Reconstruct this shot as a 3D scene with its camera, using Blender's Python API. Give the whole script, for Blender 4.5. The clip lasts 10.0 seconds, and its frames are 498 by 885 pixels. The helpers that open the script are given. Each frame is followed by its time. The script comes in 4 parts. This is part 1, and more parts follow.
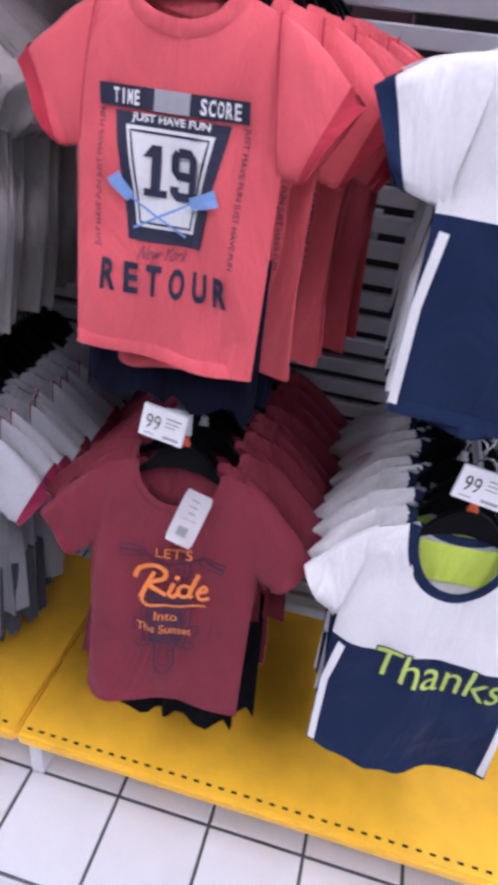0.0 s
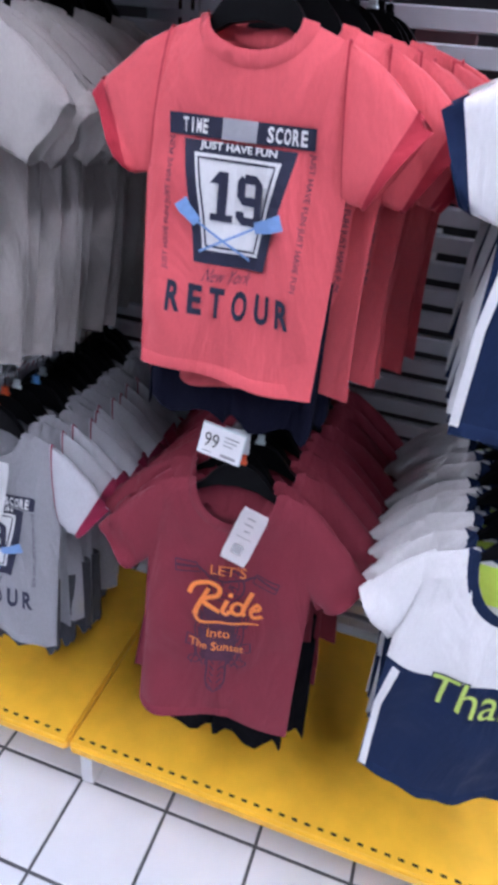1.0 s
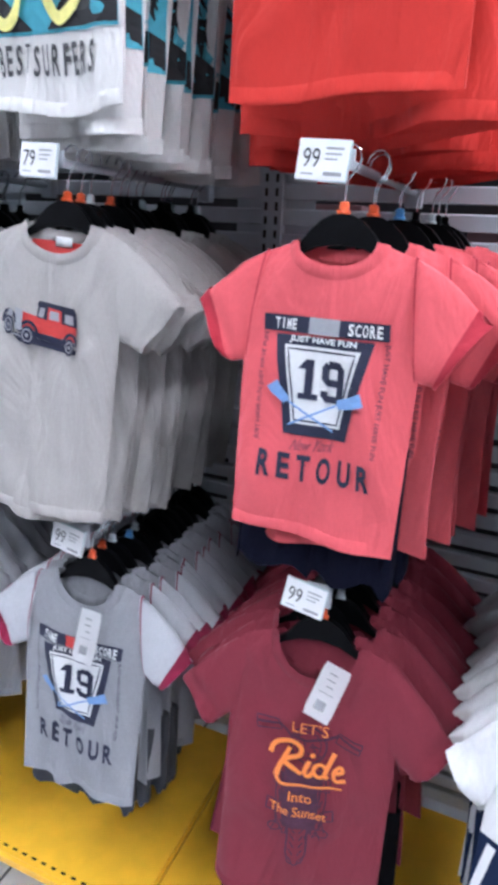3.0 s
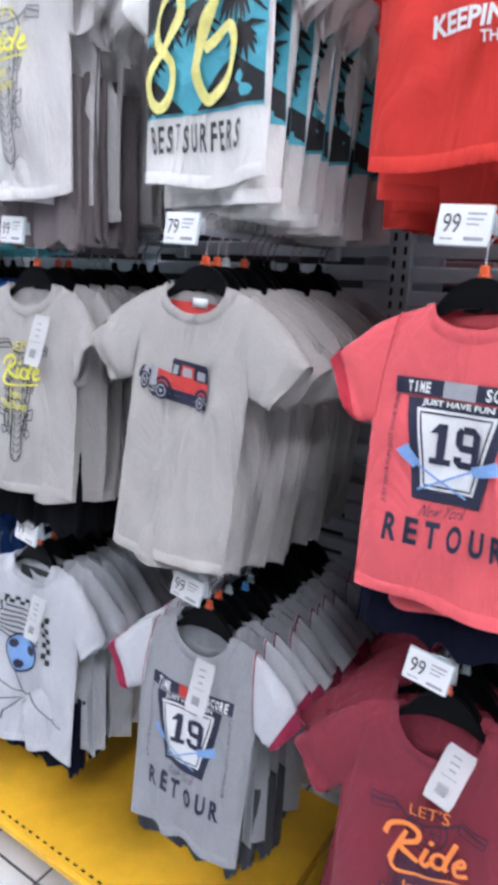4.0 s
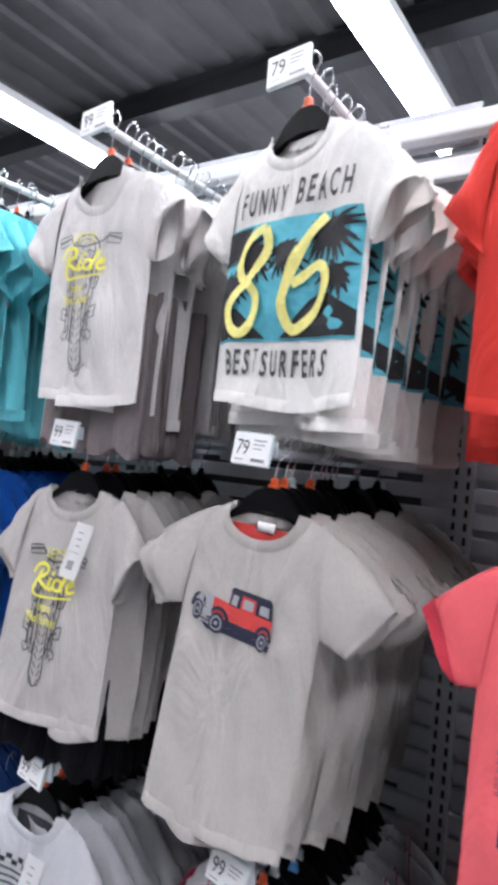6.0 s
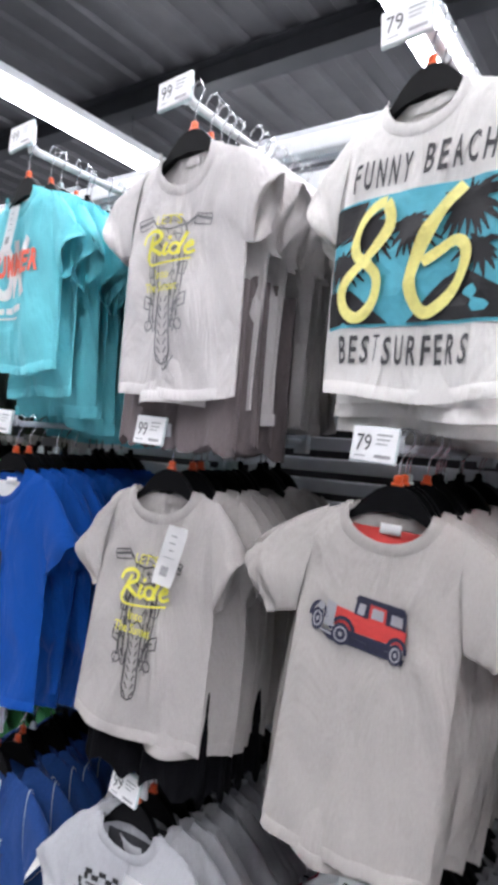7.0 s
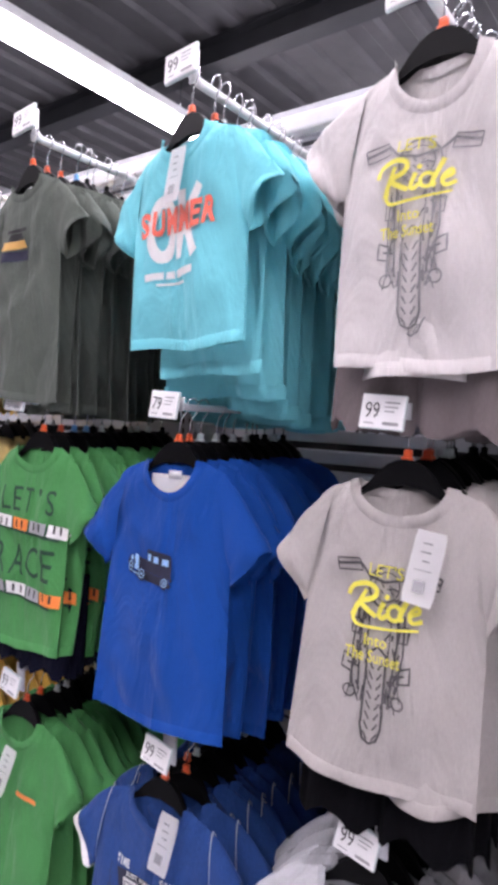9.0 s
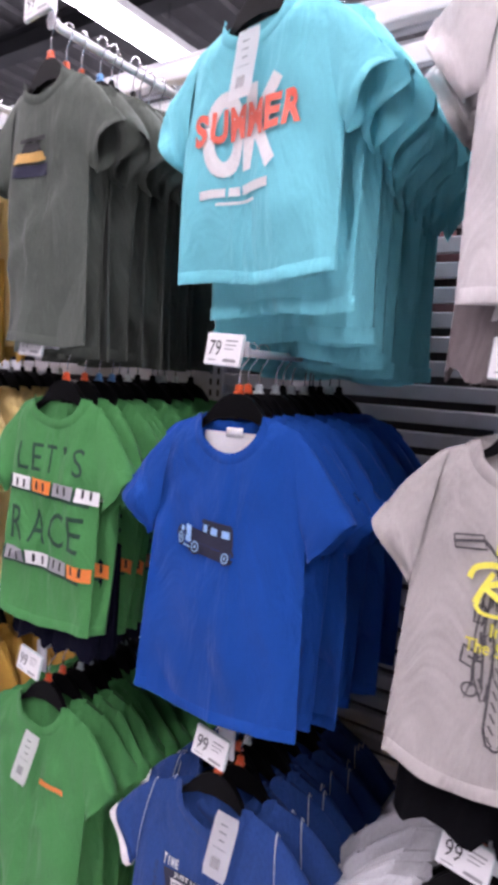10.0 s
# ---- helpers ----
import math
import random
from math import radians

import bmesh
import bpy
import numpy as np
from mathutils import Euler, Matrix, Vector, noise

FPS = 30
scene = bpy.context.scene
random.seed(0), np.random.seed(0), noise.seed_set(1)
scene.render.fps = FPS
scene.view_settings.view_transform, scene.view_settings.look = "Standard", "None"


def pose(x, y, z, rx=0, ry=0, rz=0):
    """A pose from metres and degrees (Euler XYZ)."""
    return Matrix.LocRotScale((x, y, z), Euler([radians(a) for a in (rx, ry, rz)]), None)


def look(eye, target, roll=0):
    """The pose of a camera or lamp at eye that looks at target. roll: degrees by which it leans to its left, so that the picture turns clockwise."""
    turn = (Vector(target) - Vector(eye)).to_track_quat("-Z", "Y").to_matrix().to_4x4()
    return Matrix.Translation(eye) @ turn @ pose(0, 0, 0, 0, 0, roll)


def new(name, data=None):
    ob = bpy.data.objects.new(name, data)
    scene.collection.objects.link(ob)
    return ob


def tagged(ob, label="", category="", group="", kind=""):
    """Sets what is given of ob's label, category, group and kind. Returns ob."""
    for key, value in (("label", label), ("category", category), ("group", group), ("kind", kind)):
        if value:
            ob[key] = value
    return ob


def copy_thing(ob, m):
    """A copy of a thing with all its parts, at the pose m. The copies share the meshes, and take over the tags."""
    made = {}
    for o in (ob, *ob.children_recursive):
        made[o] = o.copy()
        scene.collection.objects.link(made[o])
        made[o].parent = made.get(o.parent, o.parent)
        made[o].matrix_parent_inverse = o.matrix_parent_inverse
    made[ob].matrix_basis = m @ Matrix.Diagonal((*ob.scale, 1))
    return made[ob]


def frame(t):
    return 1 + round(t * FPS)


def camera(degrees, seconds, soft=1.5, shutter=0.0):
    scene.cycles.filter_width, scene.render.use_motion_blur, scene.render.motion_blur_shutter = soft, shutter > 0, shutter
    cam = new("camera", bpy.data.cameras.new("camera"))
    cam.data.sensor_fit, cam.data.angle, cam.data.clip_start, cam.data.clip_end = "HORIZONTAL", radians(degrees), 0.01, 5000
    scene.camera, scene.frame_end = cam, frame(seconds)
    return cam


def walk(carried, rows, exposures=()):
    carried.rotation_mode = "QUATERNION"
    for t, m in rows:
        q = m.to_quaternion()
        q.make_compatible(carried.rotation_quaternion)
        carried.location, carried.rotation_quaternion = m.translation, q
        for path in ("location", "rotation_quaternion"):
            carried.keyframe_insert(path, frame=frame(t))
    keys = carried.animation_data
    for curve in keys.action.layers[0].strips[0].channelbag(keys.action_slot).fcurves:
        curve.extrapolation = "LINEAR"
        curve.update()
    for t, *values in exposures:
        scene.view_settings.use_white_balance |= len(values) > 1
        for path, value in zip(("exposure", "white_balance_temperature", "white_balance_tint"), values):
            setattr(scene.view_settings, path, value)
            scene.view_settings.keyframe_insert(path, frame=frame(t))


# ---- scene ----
cam = camera(42.5, 10.0, soft=4.6, shutter=0.4)
PATH = [
    (0, (0.303, 0.293, 1.377), (-0.005, 1.963, 0.321), 7.1),
    (0.5, (0.28, 0.287, 1.382), (-0.11, 1.933, 0.314), 6.3),
    (1, (0.29, 0.288, 1.383), (-0.17, 1.939, 0.354), 5.5),
    (1.5, (0.272, 0.272, 1.4), (-0.313, 1.95, 0.481), 4.0),
    (2, (0.273, 0.255, 1.428), (-0.376, 1.991, 0.678), 3.3),
    (2.2, (0.284, 0.242, 1.421), (-0.361, 2.005, 0.731), 3.6),
    (3.3, (0.277, 0.219, 1.423), (-0.55, 1.939, 0.823), 2.0),
    (3.5, (0.272, 0.225, 1.432), (-0.639, 1.91, 0.855), 1.8),
    (4, (0.254, 0.211, 1.44), (-0.791, 1.841, 0.938), 2.2),
    (4.5, (0.237, 0.197, 1.444), (-0.825, 1.84, 1.031), 1.9),
    (5, (0.218, 0.178, 1.456), (-0.895, 1.814, 1.164), 3.2),
    (5.2, (0.212, 0.178, 1.474), (-0.862, 1.858, 1.313), 4.0),
    (6.3, (0.065, 0.257, 1.505), (-1.072, 1.902, 1.548), 4.5),
    (6.5, (0.038, 0.255, 1.503), (-1.158, 1.858, 1.524), 5.4),
    (7, (-0.052, 0.222, 1.505), (-1.178, 1.875, 1.489), 3.7),
    (7.5, (-0.147, 0.175, 1.492), (-1.145, 1.904, 1.369), 2.4),
    (8, (-0.22, 0.12, 1.488), (-1.294, 1.8, 1.33), 4.4),
    (8.5, (-0.316, 0.14, 1.482), (-1.494, 1.744, 1.28), 3.0),
    (9, (-0.413, 0.209, 1.493), (-1.6, 1.816, 1.411), 2.5),
    (9.5, (-0.486, 0.255, 1.487), (-1.727, 1.812, 1.297), 3.9),
    (10, (-0.626, 0.253, 1.479), (-1.733, 1.903, 1.255), 3.2),
]
walk(cam, [(t, look(eye, target, roll)) for t, eye, target, roll in PATH],
     ((0, 0.05, 5850, 17), (1, 0.06, 5600, 11), (1.5, 0.24, 5550, 8), (3.5, 0.38, 5750, 2), (5, 0.30, 6100, 4), (6.5, 0.20, 6250, 3), (8, 0.20, 6450, 10), (10, 0.22, 6550, 22)))

# ---- world and light ----
world = bpy.data.worlds.new("shop_air")
scene.world = world
world.use_nodes = True
world.node_tree.nodes["Background"].inputs[0].default_value = (0.95, 0.92, 1.0, 1)
world.node_tree.nodes["Background"].inputs[1].default_value = 0.05


# ---- materials ----
def shader(name):
    m = bpy.data.materials.new(name)
    m.use_nodes = True
    return m, m.node_tree.nodes, m.node_tree.links, m.node_tree.nodes["Principled BSDF"]


def surface(name, rgb, rough=0.5, metal=0.0, grain=60.0, vary=0.12, bump=0.1, bump_scale=250.0, coat=0.0, spec=0.5):
    """A surface whose colour drifts at two scales, with fine relief."""
    m, nodes, links, bsdf = shader(name)
    coords = nodes.new("ShaderNodeTexCoord")
    fine, wide = nodes.new("ShaderNodeTexNoise"), nodes.new("ShaderNodeTexNoise")
    fine.inputs["Scale"].default_value, wide.inputs["Scale"].default_value = grain, grain / 14
    fine.inputs["Detail"].default_value, wide.inputs["Detail"].default_value = 3, 2
    for n in (fine, wide):
        links.new(coords.outputs["Object"], n.inputs["Vector"])
    mean = nodes.new("ShaderNodeMath")
    mean.operation = "ADD"
    links.new(fine.outputs["Fac"], mean.inputs[0])
    links.new(wide.outputs["Fac"], mean.inputs[1])
    ramp = nodes.new("ShaderNodeMapRange")
    ramp.inputs["From Min"].default_value, ramp.inputs["From Max"].default_value = 0.6, 1.4
    ramp.inputs["To Min"].default_value, ramp.inputs["To Max"].default_value = 1 - vary, 1 + vary
    links.new(mean.outputs[0], ramp.inputs["Value"])
    tone = nodes.new("ShaderNodeVectorMath")
    tone.operation = "SCALE"
    tone.inputs[0].default_value = rgb
    links.new(ramp.outputs[0], tone.inputs["Scale"])
    links.new(tone.outputs[0], bsdf.inputs["Base Color"])
    bsdf.inputs["Roughness"].default_value, bsdf.inputs["Metallic"].default_value = rough, metal
    bsdf.inputs["Coat Weight"].default_value, bsdf.inputs["Specular IOR Level"].default_value = coat, spec
    if bump:
        relief, node = nodes.new("ShaderNodeTexNoise"), nodes.new("ShaderNodeBump")
        relief.inputs["Scale"].default_value = bump_scale
        node.inputs["Strength"].default_value, node.inputs["Distance"].default_value = bump, 0.001
        links.new(coords.outputs["Object"], relief.inputs["Vector"])
        links.new(relief.outputs["Fac"], node.inputs["Height"])
        links.new(node.outputs[0], bsdf.inputs["Normal"])
    return m


def fabric(name, rgb, heather=0.06, sheen=0.06):
    """Cotton jersey: knit grain, heathered fibre, small creases."""
    m, nodes, links, bsdf = shader(name)
    coords = nodes.new("ShaderNodeTexCoord")
    stretch = nodes.new("ShaderNodeMapping")
    stretch.inputs["Scale"].default_value = (1.0, 1.0, 0.35)
    links.new(coords.outputs["Object"], stretch.inputs["Vector"])
    fibre, cloud = nodes.new("ShaderNodeTexNoise"), nodes.new("ShaderNodeTexNoise")
    fibre.inputs["Scale"].default_value, fibre.inputs["Detail"].default_value = 420, 3
    cloud.inputs["Scale"].default_value, cloud.inputs["Detail"].default_value = 14, 3
    links.new(stretch.outputs[0], fibre.inputs["Vector"])
    links.new(coords.outputs["Object"], cloud.inputs["Vector"])
    both = nodes.new("ShaderNodeMath")
    both.operation = "MULTIPLY_ADD"
    both.inputs[1].default_value = 0.5
    links.new(cloud.outputs["Fac"], both.inputs[0])
    links.new(fibre.outputs["Fac"], both.inputs[2])
    ramp = nodes.new("ShaderNodeMapRange")
    ramp.inputs["From Min"].default_value, ramp.inputs["From Max"].default_value = 0.45, 1.05
    ramp.inputs["To Min"].default_value, ramp.inputs["To Max"].default_value = 1 - heather, 1 + heather
    links.new(both.outputs[0], ramp.inputs["Value"])
    tone = nodes.new("ShaderNodeVectorMath")
    tone.operation = "SCALE"
    tone.inputs[0].default_value = rgb
    links.new(ramp.outputs[0], tone.inputs["Scale"])
    links.new(tone.outputs[0], bsdf.inputs["Base Color"])
    bsdf.inputs["Roughness"].default_value = 0.88
    bsdf.inputs["Specular IOR Level"].default_value = 0.25 if sheen else 0.08
    bsdf.inputs["Sheen Weight"].default_value, bsdf.inputs["Sheen Roughness"].default_value = sheen, 0.5
    crease = nodes.new("ShaderNodeTexNoise")
    crease.inputs["Scale"].default_value, crease.inputs["Detail"].default_value = 12, 4
    crease.inputs["Distortion"].default_value = 0.8
    links.new(stretch.outputs[0], crease.inputs["Vector"])
    soft, knit = nodes.new("ShaderNodeBump"), nodes.new("ShaderNodeBump")
    soft.inputs["Strength"].default_value, soft.inputs["Distance"].default_value = 0.75, 0.030
    knit.inputs["Strength"].default_value, knit.inputs["Distance"].default_value = 0.25, 0.0006
    links.new(crease.outputs["Fac"], soft.inputs["Height"])
    links.new(fibre.outputs["Fac"], knit.inputs["Height"])
    links.new(soft.outputs[0], knit.inputs["Normal"])
    links.new(knit.outputs[0], bsdf.inputs["Normal"])
    return m


def glow(name, rgb, strength):
    m, nodes, links, bsdf = shader(name)
    bsdf.inputs["Base Color"].default_value = (0.8, 0.8, 0.8, 1)
    bsdf.inputs["Emission Color"].default_value = (*rgb, 1)
    bsdf.inputs["Emission Strength"].default_value = strength
    return m


CORAL = fabric("coral_jersey", (0.69, 0.110, 0.126), 0.05)
CORAL_DARK = fabric("dark_coral_rib", (0.42, 0.030, 0.05), 0.05)
MAROON = fabric("maroon_jersey", (0.205, 0.027, 0.043), 0.06)
RED = fabric("red_jersey", (0.62, 0.040, 0.030), 0.04)
WHITE = fabric("white_jersey", (0.78, 0.77, 0.76), 0.04)
OFFWHITE = fabric("off_white_jersey", (0.76, 0.735, 0.70), 0.04)
PALE = fabric("pale_grey_jersey", (0.62, 0.59, 0.575), 0.06)
GREY = fabric("heather_grey_jersey", (0.41, 0.385, 0.365), 0.07)
STONE = fabric("stone_grey_jersey", (0.40, 0.375, 0.35), 0.06)
SLATE = fabric("slate_grey_jersey", (0.30, 0.30, 0.315), 0.09)
SILVER = fabric("silver_grey_jersey", (0.50, 0.505, 0.525), 0.07)
WINE = fabric("wine_rib", (0.25, 0.018, 0.055), 0.05)
AQUA = fabric("aqua_jersey", (0.17, 0.60, 0.67), 0.04)
BLUE = fabric("royal_blue_jersey", (0.0015, 0.058, 0.30), 0.05)
DENIM = fabric("denim_blue_jersey", (0.018, 0.060, 0.22), 0.16)
OLIVE = fabric("olive_grey_jersey", (0.088, 0.105, 0.088), 0.10)
GREEN = fabric("green_jersey", (0.060, 0.250, 0.075), 0.08)
CREAM = fabric("pale_yellow_jersey", (0.78, 0.60, 0.25), 0.05)
MUSTARD = fabric("mustard_jersey", (0.58, 0.34, 0.065), 0.07)
NAVY = fabric("navy_jersey", (0.008, 0.019, 0.060), 0.10, 0.02)
DARK_NAVY = fabric("dark_navy_cotton", (0.0050, 0.0055, 0.014), 0.15, 0.0)
BLACK = fabric("black_cotton", (0.0035, 0.0035, 0.0048), 0.15, 0.0)
CHARCOAL = fabric("charcoal_cotton", (0.045, 0.046, 0.052), 0.15)
TAUPE = fabric("taupe_cotton", (0.16, 0.135, 0.135), 0.10)
LIME = fabric("lime_lining", (0.58, 0.72, 0.10), 0.06)

INK = surface("navy_print", (0.016, 0.018, 0.045), 0.7, grain=160, vary=0.25, bump=0.05)
INK_SOFT = surface("faded_navy_print", (0.075, 0.018, 0.045), 0.8, grain=120, vary=0.30, bump=0.05)
INK_BLACK = surface("black_print", (0.015, 0.015, 0.017), 0.7, grain=160, vary=0.30, bump=0.05)
INK_GREY = surface("grey_print", (0.075, 0.072, 0.075), 0.75, grain=200, vary=0.35, bump=0.05)
INK_FAINT = surface("faint_grey_print", (0.22, 0.215, 0.22), 0.75, grain=200, vary=0.35, bump=0.05)
INK_WHITE = surface("white_print", (0.78, 0.78, 0.77), 0.65, grain=160, vary=0.06, bump=0.05)
INK_PALE = surface("silver_print", (0.33, 0.33, 0.35), 0.6, grain=160, vary=0.10, bump=0.05)
INK_SKY = surface("sky_blue_print", (0.20, 0.34, 0.62), 0.65, grain=160, vary=0.12, bump=0.05)
INK_PALE_BLUE = surface("pale_blue_print", (0.30, 0.52, 0.80), 0.65, grain=160, vary=0.12, bump=0.05)
INK_TEAL = surface("teal_print", (0.10, 0.42, 0.52), 0.65, grain=90, vary=0.14, bump=0.05)
INK_YELLOW = surface("yellow_print", (0.80, 0.74, 0.10), 0.6, grain=160, vary=0.12, bump=0.05)
INK_PALE_YELLOW = surface("pale_yellow_print", (0.80, 0.74, 0.24), 0.6, grain=120, vary=0.15, bump=0.05)
INK_ORANGE = surface("orange_print", (0.85, 0.24, 0.045), 0.6, grain=160, vary=0.08, bump=0.05)
INK_PALE_ORANGE = surface("pale_orange_print", (0.62, 0.36, 0.10), 0.65, grain=120, vary=0.2, bump=0.05)
INK_RED = surface("red_print", (0.55, 0.045, 0.04), 0.65, grain=160, vary=0.15, bump=0.05)
INK_SALMON = surface("salmon_print", (0.82, 0.16, 0.105), 0.65, grain=160, vary=0.12, bump=0.05)
INK_LIME = surface("lime_print", (0.50, 0.66, 0.13), 0.65, grain=160, vary=0.10, bump=0.05)
INK_DARKGREEN = surface("dark_green_print", (0.010, 0.060, 0.030), 0.7, grain=160, vary=0.15, bump=0.05)

STEEL = surface("grey_painted_steel", (0.50, 0.515, 0.545), 0.40, 0.0, grain=30, vary=0.10, bump=0.06)
ENAMEL = surface("white_painted_steel", (0.78, 0.79, 0.80), 0.35, grain=40, vary=0.05, bump=0.04)
YELLOW = surface("yellow_painted_steel", (0.90, 0.50, 0.028), 0.36, grain=22, vary=0.12, bump=0.08)
HOLE = surface("dark_perforation", (0.02, 0.012, 0.004), 0.9, bump=0)
CHROME = surface("chrome_wire", (0.75, 0.76, 0.78), 0.18, 1.0, grain=80, vary=0.04, bump=0)
PLASTIC = surface("black_plastic", (0.0030, 0.0030, 0.0036), 0.5, grain=90, vary=0.2, bump=0.06, spec=0.10)
CLIP_ORANGE = surface("orange_plastic", (0.80, 0.12, 0.035), 0.35, grain=90, vary=0.05, bump=0.03)
CLIP_BLUE = surface("blue_plastic", (0.10, 0.30, 0.62), 0.35, grain=90, vary=0.05, bump=0.03)
CLIP_CLEAR = surface("clear_plastic", (0.62, 0.70, 0.70), 0.2, grain=90, vary=0.05, bump=0.03)
CARD = surface("white_card", (0.86, 0.86, 0.86), 0.55, grain=60, vary=0.03, bump=0.03)
CARD_INK = surface("black_card_ink", (0.02, 0.02, 0.022), 0.6, grain=100, vary=0.1, bump=0)
CARD_GREY = surface("grey_card_ink", (0.36, 0.36, 0.37), 0.6, grain=100, vary=0.2, bump=0)
TILE = surface("white_glazed_tile", (0.70, 0.71, 0.73), 0.22, grain=9, vary=0.06, bump=0.05, bump_scale=60, coat=0.3)
GROUT = surface("dark_grout", (0.075, 0.078, 0.085), 0.9, grain=70, vary=0.3, bump=0.4)
CEILING = surface("dark_corrugated_sheet", (0.070, 0.070, 0.076), 0.6, 0.2, grain=4, vary=0.25, bump=0.05)
GIRDER = surface("dark_steel", (0.035, 0.037, 0.042), 0.5, 0.4, grain=6, vary=0.2, bump=0.05)
WALL = surface("grey_shop_wall", (0.36, 0.37, 0.39), 0.8, grain=5, vary=0.10, bump=0.1)
BLOCKER = surface("dark_light_blocker", (0.11, 0.11, 0.12), 0.8, grain=5, vary=0.15, bump=0.1)
# Near-black colour holds the shade seen between the slats.
FAR_SIDE_DIM = surface("dim_far_side", (0.030, 0.026, 0.030), 0.8, grain=10, vary=0.4, bump=0.05)
BOX_PINK = surface("pink_card_box", (0.36, 0.18, 0.19), 0.6, grain=12, vary=0.25, bump=0.03)
TUBE = glow("fluorescent_tube", (1.0, 0.95, 1.03), 36.0)


# ---- mesh tools ----
def mesh_of(bm, name, smooth=True):
    me = bpy.data.meshes.new(name)
    bm.normal_update()
    bm.to_mesh(me)
    bm.free()
    for p in me.polygons:
        p.use_smooth = smooth
    return me


def part(name, bm, material, parent, label="", smooth=True):
    ob = new(name, mesh_of(bm, name, smooth))
    ob.data.materials.append(material)
    ob.parent = parent
    if label:
        ob["label"] = label
    return ob


def thing(name, label, category, group="", at=None, kind=""):
    ob = new(name)
    ob.empty_display_size = 0.05
    if at is not None:
        ob.matrix_basis = at
    return tagged(ob, label, category, group, kind)


def box(bm, x0, x1, y0, y1, z0, z1, bevel=0.0):
    made = bmesh.ops.create_cube(bm, size=1.0, matrix=Matrix.LocRotScale(
        ((x0 + x1) / 2, (y0 + y1) / 2, (z0 + z1) / 2), None, (x1 - x0, y1 - y0, z1 - z0)))
    if bevel:
        edges = list({e for v in made["verts"] for e in v.link_edges})
        bmesh.ops.bevel(bm, geom=edges, offset=bevel, segments=2, affect="EDGES", profile=0.6)
    return bm


def boxed(*a, **k):
    return box(bmesh.new(), *a, **k)


def tube(bm, pts, r, sides=8, caps=True):
    """A round bar along a list of points."""
    pts = [Vector(p) for p in pts]
    rings = []
    for i, p in enumerate(pts):
        d = (pts[min(i + 1, len(pts) - 1)] - pts[max(i - 1, 0)]).normalized()
        side = d.cross(Vector((0.31, 0.17, 0.93)))
        side = side.normalized() if side.length > 0.05 else d.cross(Vector((1, 0, 0))).normalized()
        up = side.cross(d)
        rings.append([bm.verts.new(p + r * (side * math.cos(a) + up * math.sin(a)))
                      for a in (2 * math.pi * k / sides for k in range(sides))])
    for a, b in zip(rings, rings[1:]):
        for k in range(sides):
            bm.faces.new((a[k], a[(k + 1) % sides], b[(k + 1) % sides], b[k]))
    if caps:
        bm.faces.new(rings[0][::-1])
        bm.faces.new(rings[-1])
    return bm


def grid_faces(bm, rows):
    for a, b in zip(rows, rows[1:]):
        for k in range(len(a) - 1):
            bm.faces.new((a[k], a[k + 1], b[k + 1], b[k]))


# ---- text and prints ----
LETTERS = {}


def letters(body, bold):
    """Outline of a word with the built-in font: flat points scaled to a unit box, and faces."""
    key = (body, bold)
    if key not in LETTERS:
        cu = bpy.data.curves.new("word", "FONT")
        cu.body, cu.offset, cu.resolution_u = body, bold, 3
        ob = bpy.data.objects.new("word", cu)
        scene.collection.objects.link(ob)
        me = ob.evaluated_get(bpy.context.evaluated_depsgraph_get()).to_mesh()
        co = np.array([v.co[:2] for v in me.vertices])
        lo, hi = co.min(0), co.max(0)
        LETTERS[key] = ((co - lo) / (hi - lo) - 0.5, [tuple(p.vertices) for p in me.polygons])
        bpy.data.objects.remove(ob)
        bpy.data.curves.remove(cu)
    return LETTERS[key]


def word(body, cx, cz, w, h, bold=0.0, shear=0.0, turn=0.0):
    co, faces = letters(body, bold)
    c, s = math.cos(radians(turn)), math.sin(radians(turn))
    pts = []
    for u, v in co:
        x, z = u * w + shear * v * h, v * h
        pts.append((cx + c * x - s * z, cz + s * x + c * z))
    return [[pts[i] for i in f] for f in faces]


def spaced(body, cx, cz, w, h, bold=0.02, fill=0.68, shear=0.0):
    """A word of narrow capitals set wide apart."""
    pitch, out = w / (len(body) - 1 + fill), []
    for i, c in enumerate(body):
        wide = pitch * fill * (0.35 if c in "I'" else 1.0)
        mark = c == "'"
        out += word(c, cx - w / 2 + pitch * fill / 2 + pitch * i, cz + 0.36 * h * mark, wide, h * (0.28 if mark else 1.0), bold, shear)
    return out


def rect(x0, x1, z0, z1, step=0.018):
    nx, nz = max(1, round((x1 - x0) / step)), max(1, round((z1 - z0) / step))
    xs, zs = np.linspace(x0, x1, nx + 1), np.linspace(z0, z1, nz + 1)
    return [[(xs[i], zs[j]), (xs[i + 1], zs[j]), (xs[i + 1], zs[j + 1]), (xs[i], zs[j + 1])]
            for i in range(nx) for j in range(nz)]


def quad(a, b, c, d, n=5):
    """A four-cornered patch, cut into n x n cells. Corners: low left, low right, high right, high left."""
    def at(u, v):
        lo = (a[0] + (b[0] - a[0]) * u, a[1] + (b[1] - a[1]) * u)
        hi = (d[0] + (c[0] - d[0]) * u, d[1] + (c[1] - d[1]) * u)
        return lo[0] + (hi[0] - lo[0]) * v, lo[1] + (hi[1] - lo[1]) * v
    return [[at(i / n, j / n), at((i + 1) / n, j / n), at((i + 1) / n, (j + 1) / n), at(i / n, (j + 1) / n)]
            for i in range(n) for j in range(n)]


